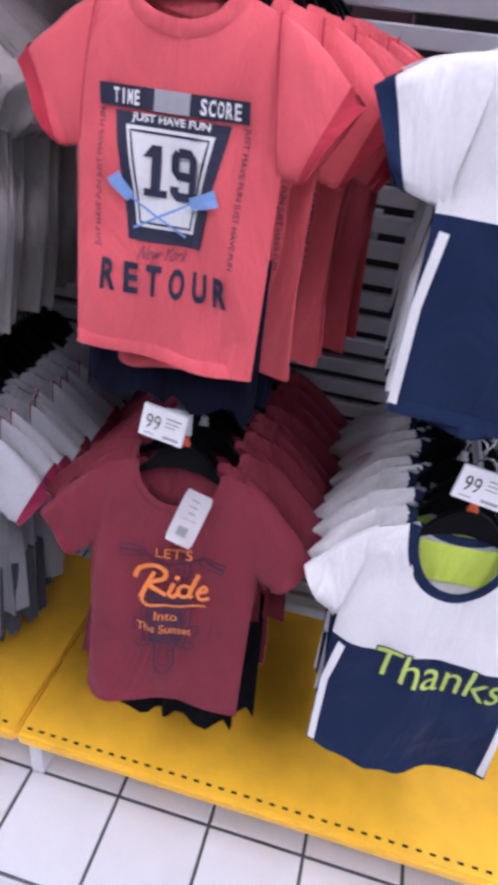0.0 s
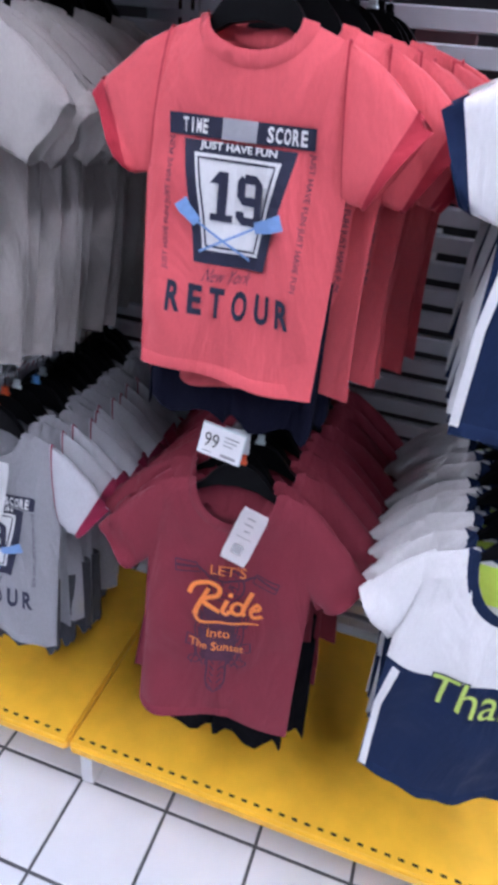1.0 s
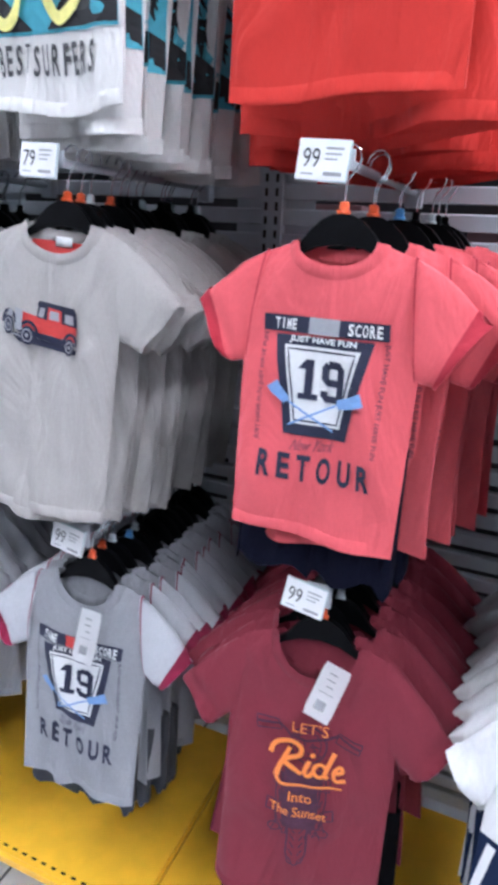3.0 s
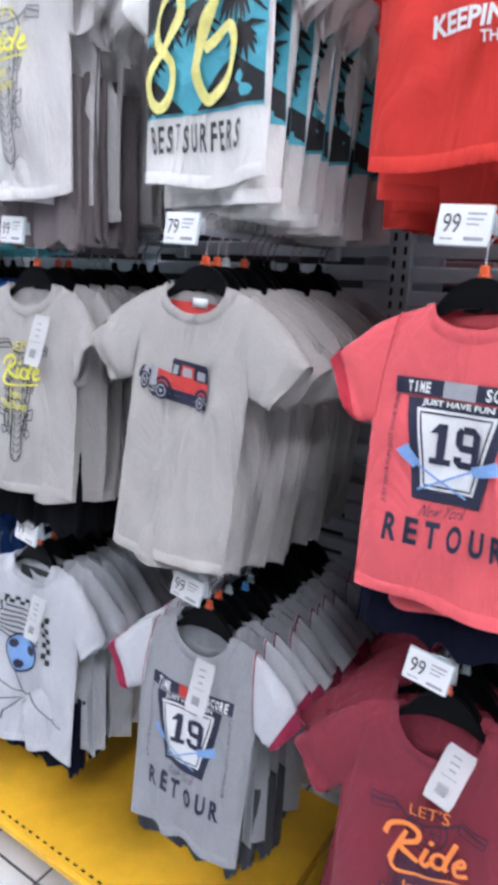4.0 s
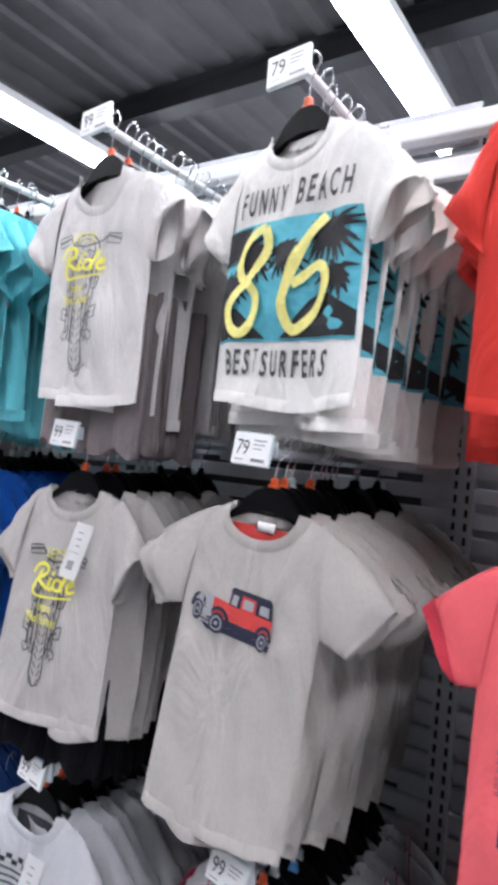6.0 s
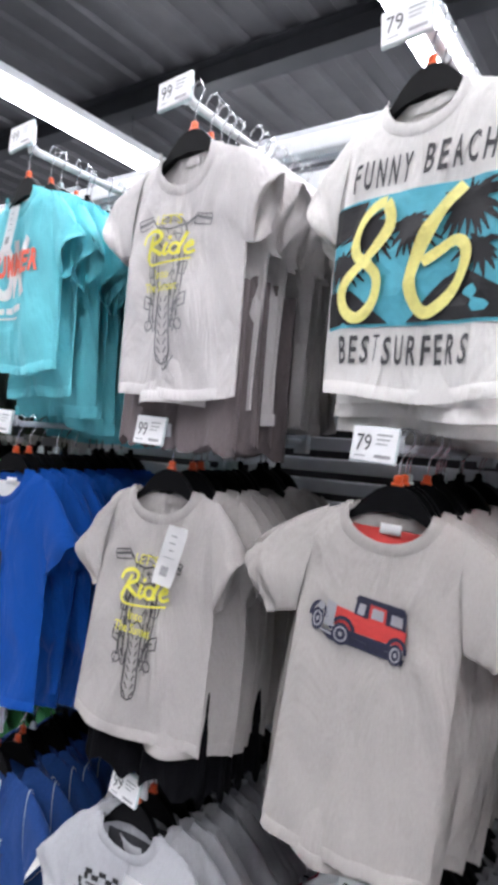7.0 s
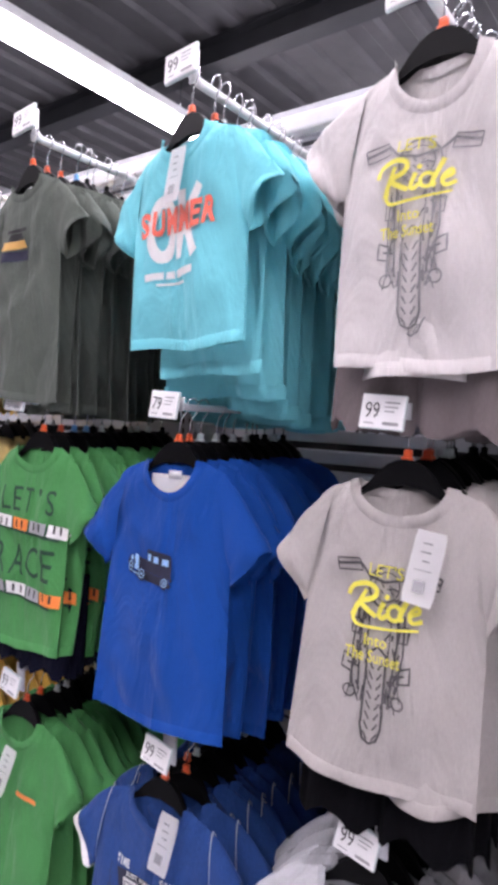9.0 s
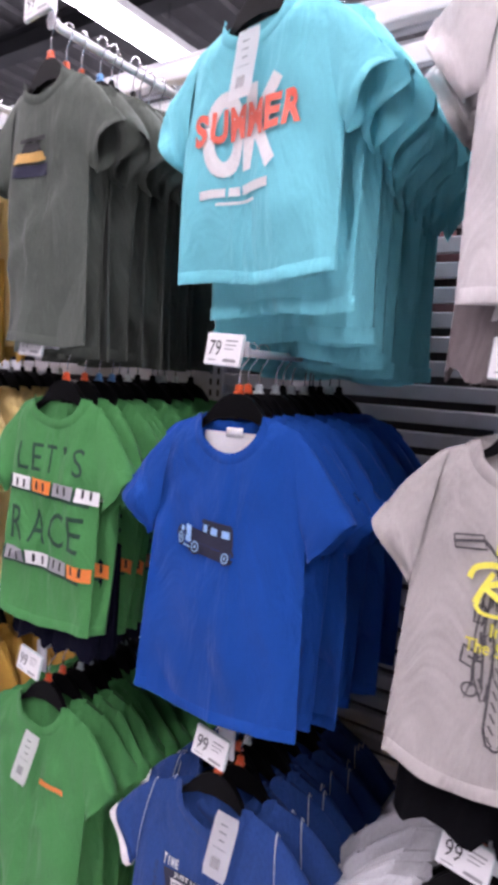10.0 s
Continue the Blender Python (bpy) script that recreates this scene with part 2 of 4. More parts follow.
def oval(cx, cz, rx, rz, n=16):
    return [[(cx + rx * math.cos(2 * math.pi * k / n), cz + rz * math.sin(2 * math.pi * k / n)) for k in range(n)]]


def line(pts, w, taper=1.0, closed=False):
    """A brushed stroke through points."""
    pts = [Vector(p) for p in pts]
    if closed:
        pts.append(pts[0])
    fine = []
    for a, b in zip(pts, pts[1:]):
        k = max(1, math.ceil((b - a).length / 0.015))
        fine += [a.lerp(b, i / k) for i in range(k)]
    fine.append(pts[-1])
    rails = []
    for i, p in enumerate(fine):
        d = fine[min(i + 1, len(fine) - 1)] - fine[max(i - 1, 0)]
        d = d.normalized() if d.length > 1e-9 else Vector((1, 0))
        half = w / 2 * (1 + (taper - 1) * i / max(1, len(fine) - 1))
        rails.append((p + Vector((-d.y, d.x)) * half, p - Vector((-d.y, d.x)) * half))
    return [[tuple(a0), tuple(a1), tuple(b1), tuple(b0)] for (a0, a1), (b0, b1) in zip(rails, rails[1:])]


def bend(pts, closed=False, n=5):
    """A smooth curve through points."""
    p = [Vector(q) for q in pts]
    m, out = len(p), []
    for i in range(m if closed else m - 1):
        a, b, c, d = (p[(i + k) % m] if closed else p[min(m - 1, max(0, i + k))] for k in (-1, 0, 1, 2))
        for j in range(n):
            t = j / n
            out.append(0.5 * (2 * b + (c - a) * t + (2 * a - 5 * b + 4 * c - d) * t * t + (3 * b - a - 3 * c + d) * t ** 3))
    if not closed:
        out.append(p[-1])
    return [tuple(q) for q in out]


def ring(cx, cz, rx, rz, w, n=20, a0=0.0, a1=360.0):
    return line([(cx + rx * math.cos(radians(a0 + (a1 - a0) * k / n)), cz + rz * math.sin(radians(a0 + (a1 - a0) * k / n)))
                 for k in range(n + 1)], w)


# ---- garments ----
class Tee:
    """A short-sleeved T-shirt hung from its neck; the neck's shoulder points lie DROP under the hanger's hook."""
    DROP = 0.095

    def __init__(self, seed, hem, length, span, chest=None, neck=0.056, scoop=0.05, fold=1.2, depth=0.016, droop=0.105, sway=0.002, cells=40, curve=5.0):
        self.rng = random.Random(seed)
        self.hem, self.length, self.span = hem, length, span
        self.chest = chest or hem * 0.97
        self.sway, self.cells, self.curve = sway, cells, curve
        self.neck, self.scoop, self.fold, self.depth = neck, scoop, fold, depth
        r = self.rng
        self.waves = [(r.uniform(18, 34), r.uniform(0, 6.3), r.uniform(-5, 5), r.uniform(0.6, 1.2)) for _ in range(3)]
        self.seed, self.droop = seed, droop
        self.seam = max(self.chest * 0.86, neck + 0.035)

    def half(self, z):
        k = min(1, max(0, -z / self.length))
        return self.chest + (self.hem - self.chest) * k ** 0.8 + self.sway * math.sin(9 * z + self.seed)

    def top(self, x, front):
        ax = abs(x)
        if ax < self.neck:
            dip = self.scoop if front else 0.014
            return -dip * math.sqrt(max(0.0, 1 - (ax / self.neck) ** 2))
        return -(ax - self.neck) * 0.36 - 1.2 * max(0.0, ax - self.seam) ** 1.2

    def front(self, x, z):
        u = min(1.0, abs(x) / self.half(z))
        k = min(1.0, max(0.0, (-z - 0.08) / (self.length - 0.08)))
        f = sum(a * math.sin(w * x * (1 - 0.25 * k) + p + t * z) for w, p, t, a in self.waves)
        f = f * (0.0010 + 0.0066 * k ** 1.2) * self.fold
        n = noise.noise(Vector((x * 13 + self.seed, z * 7, self.seed * 1.7))) * 0.008 * self.fold
        drag = 0.004 * math.sin((abs(x) * 0.8 + z) * 70 + self.seed) * max(0.0, 1 - abs(abs(x) - 0.075) / 0.05) * max(0.0, 1 - abs(z + 0.12) / 0.07)
        crease = 0.0085 * self.fold * noise.noise(Vector((x * 22 + z * 9 + self.seed, z * 5 - x * 6, self.seed))) * min(1.0, k * 3)
        n += crease - 0.008 * abs(noise.noise(Vector((x * 9 - z * 12 + 3 * self.seed, z * 4, 2.0)))) * self.fold
        close = self.closing(x, z)
        belly = 0.006 * math.sin(math.pi * min(1.0, k * 0.9))
        return -(self.depth * (1 - 0.55 * k) * (1 - u ** self.curve) + (f + n + drag) * (1 - u ** 8) + belly * (1 - u ** 3)) * close - 0.002

    def closing(self, x, z):
        """How far the cloth has opened below the shoulder seam."""
        over = min(1.0, max(0.0, (abs(x) - self.neck * 0.82) / (self.neck * 0.35)))
        below = min(1.0, max(0.0, (self.top(x, True) - z) / 0.035)) if abs(x) >= self.neck else 1.0
        return 1 - over * (1 - below ** 0.55) * 0.97

    def back(self, x, z):
        u = min(1.0, abs(x) / self.half(z))
        return (self.depth * 0.45 * (1 - u ** 2.6) + 0.004 * math.sin(30 * x + self.seed)) * self.closing(x, z) - 0.0015

    def low(self, x):
        return -self.length + 0.004 * math.sin(26 * x + self.seed) - 0.004 * (1 - (x / self.hem) ** 2)

    def panel(self, z_hi=None, z_lo=None):
        """Front and back of the body, or the band of it between two heights."""
        bm, nx, nz = bmesh.new(), self.cells, self.cells
        ends = []
        for is_front in (True, False):
            rows = []
            us = [math.sin(math.pi / 2 * (2 * i / nx - 1)) for i in range(nx + 1)]
            for j in range(nz + 1):
                v, row = j / nz, []
                for u in us:
                    x0 = u * self.chest
                    zt, zb = self.top(x0, is_front), self.low(u * self.hem)
                    if z_hi is not None:
                        zt = min(zt, z_hi)
                    if z_lo is not None:
                        zb = z_lo
                    z = zt + (zb - zt) * v
                    x = u * self.half(z)
                    y = self.front(x, z) if is_front else self.back(x, z)
                    if not is_front and abs(u) == 1:
                        row.append(ends[j][0 if u < 0 else 1])
                        continue
                    row.append(bm.verts.new((x, y, z)))
                rows.append(row)
            if is_front:
                ends = [(r[0], r[-1]) for r in rows]
                grid_faces(bm, rows)
            else:
                grid_faces(bm, [r[::-1] for r in rows])
        return self.hang(bm)

    def hang(self, bm):
        for v in bm.verts:
            v.co.z -= self.DROP
        return bm

    def sleeve(self, side, s0=0.0, s1=1.0, grow=0.0, n=9, m=18):
        bm, rows = bmesh.new(), []
        sx = self.seam - 0.006
        p0 = Vector((sx, self.top(sx, True) + 0.001))
        reach = self.span - sx
        p1 = p0 + Vector((reach, -self.droop - 0.10 * reach))
        q0 = Vector((self.chest * 0.985, -0.155 - 0.1 * (self.span - 0.18)))
        q1 = p1 + Vector((-0.030 - 0.2 * self.droop - 0.007, -0.095 + 0.3 * self.droop))
        for j in range(n + 1):
            s = s0 + (s1 - s0) * j / n
            bulge = 0.010 * math.sin(math.pi * s)
            hi = p0.lerp(p1, s) + Vector((0, bulge))
            lo = q0.lerp(q1, s)
            row = []
            for k in range(m + 1):
                a = 2 * math.pi * k / m
                c = (1 - math.cos(a)) / 2
                p = hi.lerp(lo, c)
                thick = (0.011 + 0.005 * s) * math.sin(a)
                crease = 0.005 * self.fold * math.sin(a * 3 + s * 6 + self.seed + side) * s + 0.003 * math.sin(14 * s + 2 * a + self.seed)
                out = 1 + grow
                y = -(thick * out + crease * s)
                d = (p - hi.lerp(lo, 0.5)) * (0.045 if grow else 0.0)
                row.append(bm.verts.new((side * (p.x + d.x), y, p.y + d.y)))
            rows.append(row)
        grid_faces(bm, rows if side < 0 else [r[::-1] for r in rows])
        bmesh.ops.remove_doubles(bm, verts=bm.verts, dist=0.0002)
        return self.hang(bm)

    def collar(self, width=0.013):
        bm, rows = bmesh.new(), []
        for k in range(29):
            a = math.pi * k / 28
            row = []
            for j, (o, lift) in enumerate(((-0.0005, 0.0002), (0.001, 0.0007), (width, 0.0007), (width + 0.0006, -0.0002))):
                x = -(self.neck + o) * math.cos(a)
                z = -(self.scoop + o) * math.sin(a) - 0.16 * o
                row.append(bm.verts.new((x, self.front(x, z) - lift, z)))
            rows.append(row)
        grid_faces(bm, rows)
        back = []
        for k in range(17):
            a = math.pi * k / 16
            row = []
            for o in (-0.002, width):
                x, z = -self.neck * math.cos(a), -(0.014 + o) * math.sin(a) + 0.002
                row.append(bm.verts.new((x, self.back(x, z) - 0.0025, z)))
            back.append(row)
        grid_faces(bm, back)
        return self.hang(bm)

    def hem_band(self, height=0.017, n=30):
        bm, rows = bmesh.new(), []
        for k in range(n + 1):
            x = (2 * k / n - 1) * self.hem * 0.97
            zl = self.low(x)
            row = []
            for dz, lift in ((0.0003, 0.0006), (height, 0.0008), (height + 0.0008, -0.0004)):
                row.append(bm.verts.new((x, self.front(x, zl + dz) - lift, zl + dz)))
            rows.append(row)
        grid_faces(bm, rows)
        return self.hang(bm)

    def decal(self, polys, lift=0.0022):
        """Flat shapes laid on the front of the shirt, cut fine enough to follow its folds."""
        bm, cache = bmesh.new(), {}
        for poly in polys:
            vs = []
            for x, z in poly:
                key = (round(x, 5), round(z, 5))
                if key not in cache:
                    cache[key] = bm.verts.new((x, 0, z))
                vs.append(cache[key])
            if len(set(vs)) == len(vs) >= 3:
                try:
                    bm.faces.new(vs)
                except ValueError:
                    pass
        if any(len(f.verts) > 4 for f in bm.faces) or any(e.calc_length() > 0.02 for e in bm.edges):
            bmesh.ops.triangulate(bm, faces=[f for f in bm.faces if len(f.verts) > 3])
        for limit in (0.024, 0.013):
            far = [e for e in bm.edges if e.calc_length() > limit]
            if far:
                bmesh.ops.subdivide_edges(bm, edges=far, cuts=1)
                bmesh.ops.triangulate(bm, faces=[f for f in bm.faces if len(f.verts) > 3])
        for f in bm.faces:
            f.normal_update()
            if f.normal.y > 0:
                f.normal_flip()
        for v in bm.verts:
            v.co.y = self.front(v.co.x, v.co.z) - lift
        return self.hang(bm)


def hang_tag(tee, owner, x, z, tilt=0.0, curl=0.0, h=0.092):
    """The maker's paper tag, hung before the chest; its writing cannot be read."""
    w = 0.041
    y0 = min(tee.front(x, z), tee.front(x, z - h)) - 0.008
    turn = Matrix.Translation((x, y0, z - Tee.DROP)) @ Matrix.Rotation(radians(tilt), 4, "Y")
    bm, rows = bmesh.new(), []
    for j in range(9):
        t = j / 8
        bend = -0.004 * math.sin(2.5 * t) - (curl + 0.012) * t * t
        rows.append([bm.verts.new((sx * w / 2 * (0.9 if j in (0, 8) else 1), bend, -h * t)) for sx in (-1, 0, 1)])
    grid_faces(bm, rows)
    bmesh.ops.solidify(bm, geom=bm.faces[:], thickness=0.0006)
    bmesh.ops.recalc_face_normals(bm, faces=bm.faces)
    bm.transform(turn)
    tag = part("hang_tag", bm, CARD, owner, "white paper hang tag with small print", False)
    bm = bmesh.new()
    for t0, t1, x0, x1 in ((0.16, 0.18, -0.2, 0.1), (0.28, 0.30, -0.2, 0.12), (0.40, 0.42, -0.12, 0.12), (0.53, 0.54, -0.3, 0.25), (0.68, 0.84, -0.22, 0.14)):
        vs = []
        for t, u in ((t1, x0), (t1, x1), (t0, x1), (t0, x0)):
            vs.append(bm.verts.new((u * w, -0.004 * math.sin(2.5 * t) - (curl + 0.012) * t * t - 0.0011, -h * t)))
        bm.faces.new(vs)
    bm.transform(turn)
    part("tag_print", bm, CARD_GREY, tag)


def tee_thing(tee, label, group, cloth, sleeve=None, cuff=None, collar=None, lower=None, split=None, lining=None, seam=None, label_shown=False, rolled=False):
    shirt = thing("t_shirt", label, "t-shirt", group)
    if lower:
        part("upper_panel", tee.panel(z_lo=split), cloth, shirt)
        part("lower_panel", tee.panel(z_hi=split), lower, shirt)
    else:
        part("body", tee.panel(), cloth, shirt)
    for side in (-1, 1):
        if rolled and side > 0:
            sl = part("sleeve", tee.sleeve(side, 0.0, 0.84, 0.10), sleeve or cloth, shirt)
            part("rolled_cuff", tee.sleeve(side, 0.56, 0.86, 0.75, n=5), cuff or sleeve or cloth, sl, "sleeve end turned up in a loose roll")
            continue
        sl = part("sleeve", tee.sleeve(side), sleeve or cloth, shirt)
        if seam:
            part("armhole_seam", tee.sleeve(side, 0.03, 0.055, 0.22, n=2), seam, sl)
        part("cuff", tee.sleeve(side, 0.84, 1.005, 0.16, n=3), cuff or sleeve or cloth, sl)
    part("collar", tee.collar(), collar or cloth, shirt)
    part("hem", tee.hem_band(), lower or cloth, shirt)
    if label_shown:
        label_z = -0.026
        bm = bmesh.new()
        box(bm, -0.014, 0.014, tee.back(0, label_z) - 0.005, tee.back(0, label_z) - 0.004, label_z - 0.007, label_z + 0.007)
        part("neck_label", tee.hang(bm), CARD, shirt, "small white woven neck label")
    if lining:
        bm = bmesh.new()
        rows = []
        for j in range(6):
            z = -0.026 - 0.012 * j
            rows.append([bm.verts.new((x, tee.back(x, z) - 0.003, z)) for x in np.linspace(-tee.neck * 0.95, tee.neck * 0.95, 9)])
        grid_faces(bm, rows)
        part("neck_lining", tee.hang(bm), lining, shirt)
    return shirt


def shorts_thing(seed, half, top, bottom, cloth, label, group):
    """A pair of shorts that hangs under its shirt: two pleated legs."""
    ob = thing("shorts", label, "shorts", group)
    rng = random.Random(seed)
    ph = rng.uniform(0, 6)
    for side in (-1, 1):
        bm, rows = bmesh.new(), []
        cx = side * half * 0.5
        for j in range(9):
            v, row = j / 8, []
            for k in range(25):
                a = 2 * math.pi * k / 24
                w = half * (0.50 + 0.035 * v)
                x = cx + w * math.copysign(abs(math.cos(a)) ** 0.8, math.cos(a))
                pleat = 0.006 * v * math.sin(6 * a + ph + side)
                y = 0.012 * math.copysign(abs(math.sin(a)) ** 0.8, math.sin(a)) + pleat
                z = top + (bottom - top) * v + 0.010 * v * math.sin(5 * a + ph * 2)
                row.append(bm.verts.new((x, y, z)))
            rows.append(row)
        grid_faces(bm, [r[::-1] for r in rows])
        bmesh.ops.remove_doubles(bm, verts=bm.verts, dist=0.0001)
        for v in bm.verts:
            v.co.z -= Tee.DROP
        part("leg", bm, cloth, ob)
    return ob


# ---- hangers ----
def hanger_thing(clip, label):
    h = thing("hanger", label, "hanger", "hangers on the display arms")
    upper = [(0.0, -0.064), (0.012, -0.065), (0.026, -0.072), (0.040, -0.085), (0.052, -0.101), (0.064, -0.110), (0.074, -0.116), (0.076, -0.120)]
    lower = [(0.074, -0.125), (0.066, -0.122), (0.054, -0.114), (0.030, -0.103), (0.0, -0.099)]
    outline = upper + lower
    pts = outline + [(-x, z) for x, z in outline[::-1] if x > 0]
    bm = bmesh.new()
    faces = []
    for y in (-0.0055, 0.0055):
        vs = [bm.verts.new((x, y, z)) for x, z in pts]
        faces.append(vs)
    bm.faces.new(faces[0])
    bm.faces.new(faces[1][::-1])
    n = len(pts)
    for k in range(n):
        bm.faces.new((faces[0][k], faces[1][k], faces[1][(k + 1) % n], faces[0][(k + 1) % n]))
    bmesh.ops.recalc_face_normals(bm, faces=bm.faces)
    part("hanger_body", bm, PLASTIC, h, smooth=False)
    hook = [(0, 0, -0.066), (0, 0, -0.032), (0.003, 0, -0.022), (0.010, 0, -0.014), (0.0145, 0, -0.004), (0.0125, 0, 0.007),
            (0.005, 0, 0.0135), (-0.004, 0, 0.0125), (-0.011, 0, 0.006), (-0.013, 0, -0.002)]
    part("hook", tube(bmesh.new(), hook, 0.0015, 6), CHROME, h, "bent chrome wire hook")
    bm = boxed(-0.0055, 0.0055, -0.004, 0.004, -0.061, -0.050, bevel=0.002)
    box(bm, -0.0075, 0.0075, -0.0035, 0.0035, -0.066, -0.060)
    part("size_clip", bm, clip, h, "small plastic size clip")
    return h


HANGERS = [hanger_thing(CLIP_ORANGE, "black plastic hanger with chrome hook and orange size clip"),
           hanger_thing(CLIP_BLUE, "black plastic hanger with chrome hook and blue size clip"),
           hanger_thing(CLIP_CLEAR, "black plastic hanger with chrome hook and clear size clip"),
           hanger_thing(PLASTIC, "black plastic hanger with chrome hook and black clip")]
FREE_HANGERS = list(HANGERS)


def put_hanger(kind, m):
    ob = HANGERS[kind]
    if ob in FREE_HANGERS:
        FREE_HANGERS.remove(ob)
        ob.matrix_basis = m
        return ob
    return copy_thing(ob, m)


# ---- setting ----
WALL_Y, TIP_Y = 1.475, 1.0
floor = tagged(new("floor"), "white square glazed floor tiles with dark grout", "floor", kind="structure")
part("grout_bed", boxed(-9, 7, -7, 11, -0.06, -0.003), GROUT, floor)

ceiling = bmesh.new()
for k in range(64):
    x = -11.6 + k * 0.30
    rows = [[ceiling.verts.new((x + dx, y, 4.62 + dz)) for dx, dz in ((0, 0), (0.10, 0), (0.13, 0.035), (0.27, 0.035), (0.30, 0))] for y in (-7, 11)]
    grid_faces(ceiling, rows)
box(ceiling, -11.6, 7.6, -7, 11, 4.75, 4.85)
ob = new("ceiling", mesh_of(ceiling, "ceiling", False))
ob.data.materials.append(CEILING)
tagged(ob, "dark corrugated metal ceiling sheet of the shop", "ceiling", kind="structure")
for k, y in enumerate((-4.0, 0.2, 4.4, 8.6)):
    bm = boxed(-11.5, 7.5, y - 0.09, y + 0.09, 4.40, 4.415)
    box(bm, -11.5, 7.5, y - 0.09, y + 0.09, 4.60, 4.615)
    box(bm, -11.5, 7.5, y - 0.008, y + 0.008, 4.415, 4.60)
    ob = new("roof_girder", mesh_of(bm, "roof_girder", False))
    ob.data.materials.append(GIRDER)
    tagged(ob, "dark steel girder under the corrugated ceiling", "girder", kind="structure")
for name, b in (("wall_south", (-9.2, 7.2, -7.2, -7.0)), ("wall_north", (-9.2, 7.2, 11.0, 11.2)), ("wall_west", (-9.2, -9.0, -7, 11)), ("wall_east", (7.0, 7.2, -7, 11))):
    ob = new(name, mesh_of(boxed(*b, -0.06, 4.85), name, False))
    ob.data.materials.append(WALL)
    tagged(ob, "plain grey wall closing the shop", "wall", kind="structure")

# Unseen dark panel, added to cut bounce light on the lower shirts.
aisle = new("wall_aisle", mesh_of(boxed(-5.5, 3.5, -1.55, -1.43, 0.0, 2.25, bevel=0.01), "wall_aisle", False))
aisle.data.materials.append(BLOCKER)
tagged(aisle, "unseen dark panel added to keep light off the lower shirts", "partition", kind="structure")

# Outer pair and near ends lie unseen; near ends trimmed to dim lower rows.
for x, first_tube in ((-4.42, 2), (-1.50, 2), (1.42, 2), (4.34, 2)):
    lamp = thing("strip_light", "long white fluorescent strip light under the dark ceiling", "ceiling light", "strip lights")
    part("housing", boxed(x - 0.14, x + 0.14, -5.5 + 1.5 * first_tube, 9.5, 4.03, 4.10, bevel=0.01), ENAMEL, lamp, "white painted light housing", False)
    for j in range(first_tube, 10):
        y = -5.45 + 1.5 * j
        # Drawn about twice a tube's width, so the shape takes in its bloom.
        part("tube", boxed(x - 0.11, x + 0.11, y, y + 1.48, 3.985, 4.028, bevel=0.012), TUBE, lamp, "glowing white light tube", False)
    for y in (-4.0, 0.2, 4.4, 8.6):
        if y > -5.5 + 1.5 * first_tube:
            part("suspension_wire", tube(bmesh.new(), ((x, y, 4.10), (x, y, 4.42)), 0.004, 6), CHROME, lamp)

# gondola: uprights, slatted back, top rail, base shelf
BAY, JOINT = 1.33, -0.215
unit = thing("shelving_unit", "grey steel slatted shop shelving with yellow base shelf", "shelving")
X0, X1 = JOINT - 4 * BAY, JOINT + 2 * BAY
for k in range(-4, 3):
    x = JOINT + k * BAY
    bm = boxed(x - 0.022, x + 0.022, WALL_Y - 0.012, WALL_Y + 0.03, 0.02, 2.19)
    up = part("upright", bm, STEEL, unit, "grey perforated steel upright", False)
    if -3 < k < 2:
        bm = bmesh.new()
        for j in range(78):
            z = 0.14 + j * 0.026
            for dx in (-0.011, 0.011):
                box(bm, x + dx - 0.003, x + dx + 0.003, WALL_Y - 0.0135, WALL_Y - 0.011, z, z + 0.015)
        part("slot_strip", bm, HOLE, up, "dark punched slots", False)
for k in range(-4, 2):
    xa, xb = JOINT + k * BAY + 0.0225, JOINT + (k + 1) * BAY - 0.0225
    me = None
    for j in range(44):
        z = 0.20 + 0.0462 * j - 0.006
        if me is None:
            bm = bmesh.new()
            prof = [(-0.006, 0.0), (-0.006, 0.026), (-0.003, 0.029), (0.010, 0.029), (0.010, 0.027), (-0.002, 0.027), (-0.004, 0.025), (-0.004, 0.002), (0.010, 0.001), (0.010, -0.001), (-0.004, -0.001)]
            for x in (xa, xb):
                [bm.verts.new((x, WALL_Y + y, z0)) for y, z0 in prof]
            bm.verts.ensure_lookup_table()
            n = len(prof)
            for i in range(n):
                bm.faces.new((bm.verts[i], bm.verts[(i + 1) % n], bm.verts[n + (i + 1) % n], bm.verts[n + i]))
            bmesh.ops.recalc_face_normals(bm, faces=bm.faces)
            me = mesh_of(bm, "slat", False)
            me.materials.append(STEEL)
        ob = new("slat", me)
        ob.location.z, ob.parent = z, unit
    bm = bmesh.new()
    for x in (xa + 0.03, (xa + xb) / 2, xb - 0.03):
        box(bm, x - 0.03, x + 0.03, WALL_Y + 0.0105, WALL_Y + 0.014, 0.18, 2.2)
    part("slat_stiffener", bm, STEEL, unit, "", False)
bm = boxed(X0, X1, WALL_Y - 0.045, WALL_Y - 0.013, 2.135, 2.175, bevel=0.006)
part("top_rail", bm, ENAMEL, unit, "white steel top rail", False)
part("arm_rail", boxed(X0, X1, WALL_Y - 0.035, WALL_Y - 0.013, 2.055, 2.095, bevel=0.004), ENAMEL, unit, "white steel hanging rail", False)
# Added panel; its dark colour stands for the dim depth behind the slats.
part("back_board", boxed(X0, X1, WALL_Y + 0.20, WALL_Y + 0.22, 0.0, 2.05), FAR_SIDE_DIM, unit, "dark panel standing for the dim far side behind the slats", False)
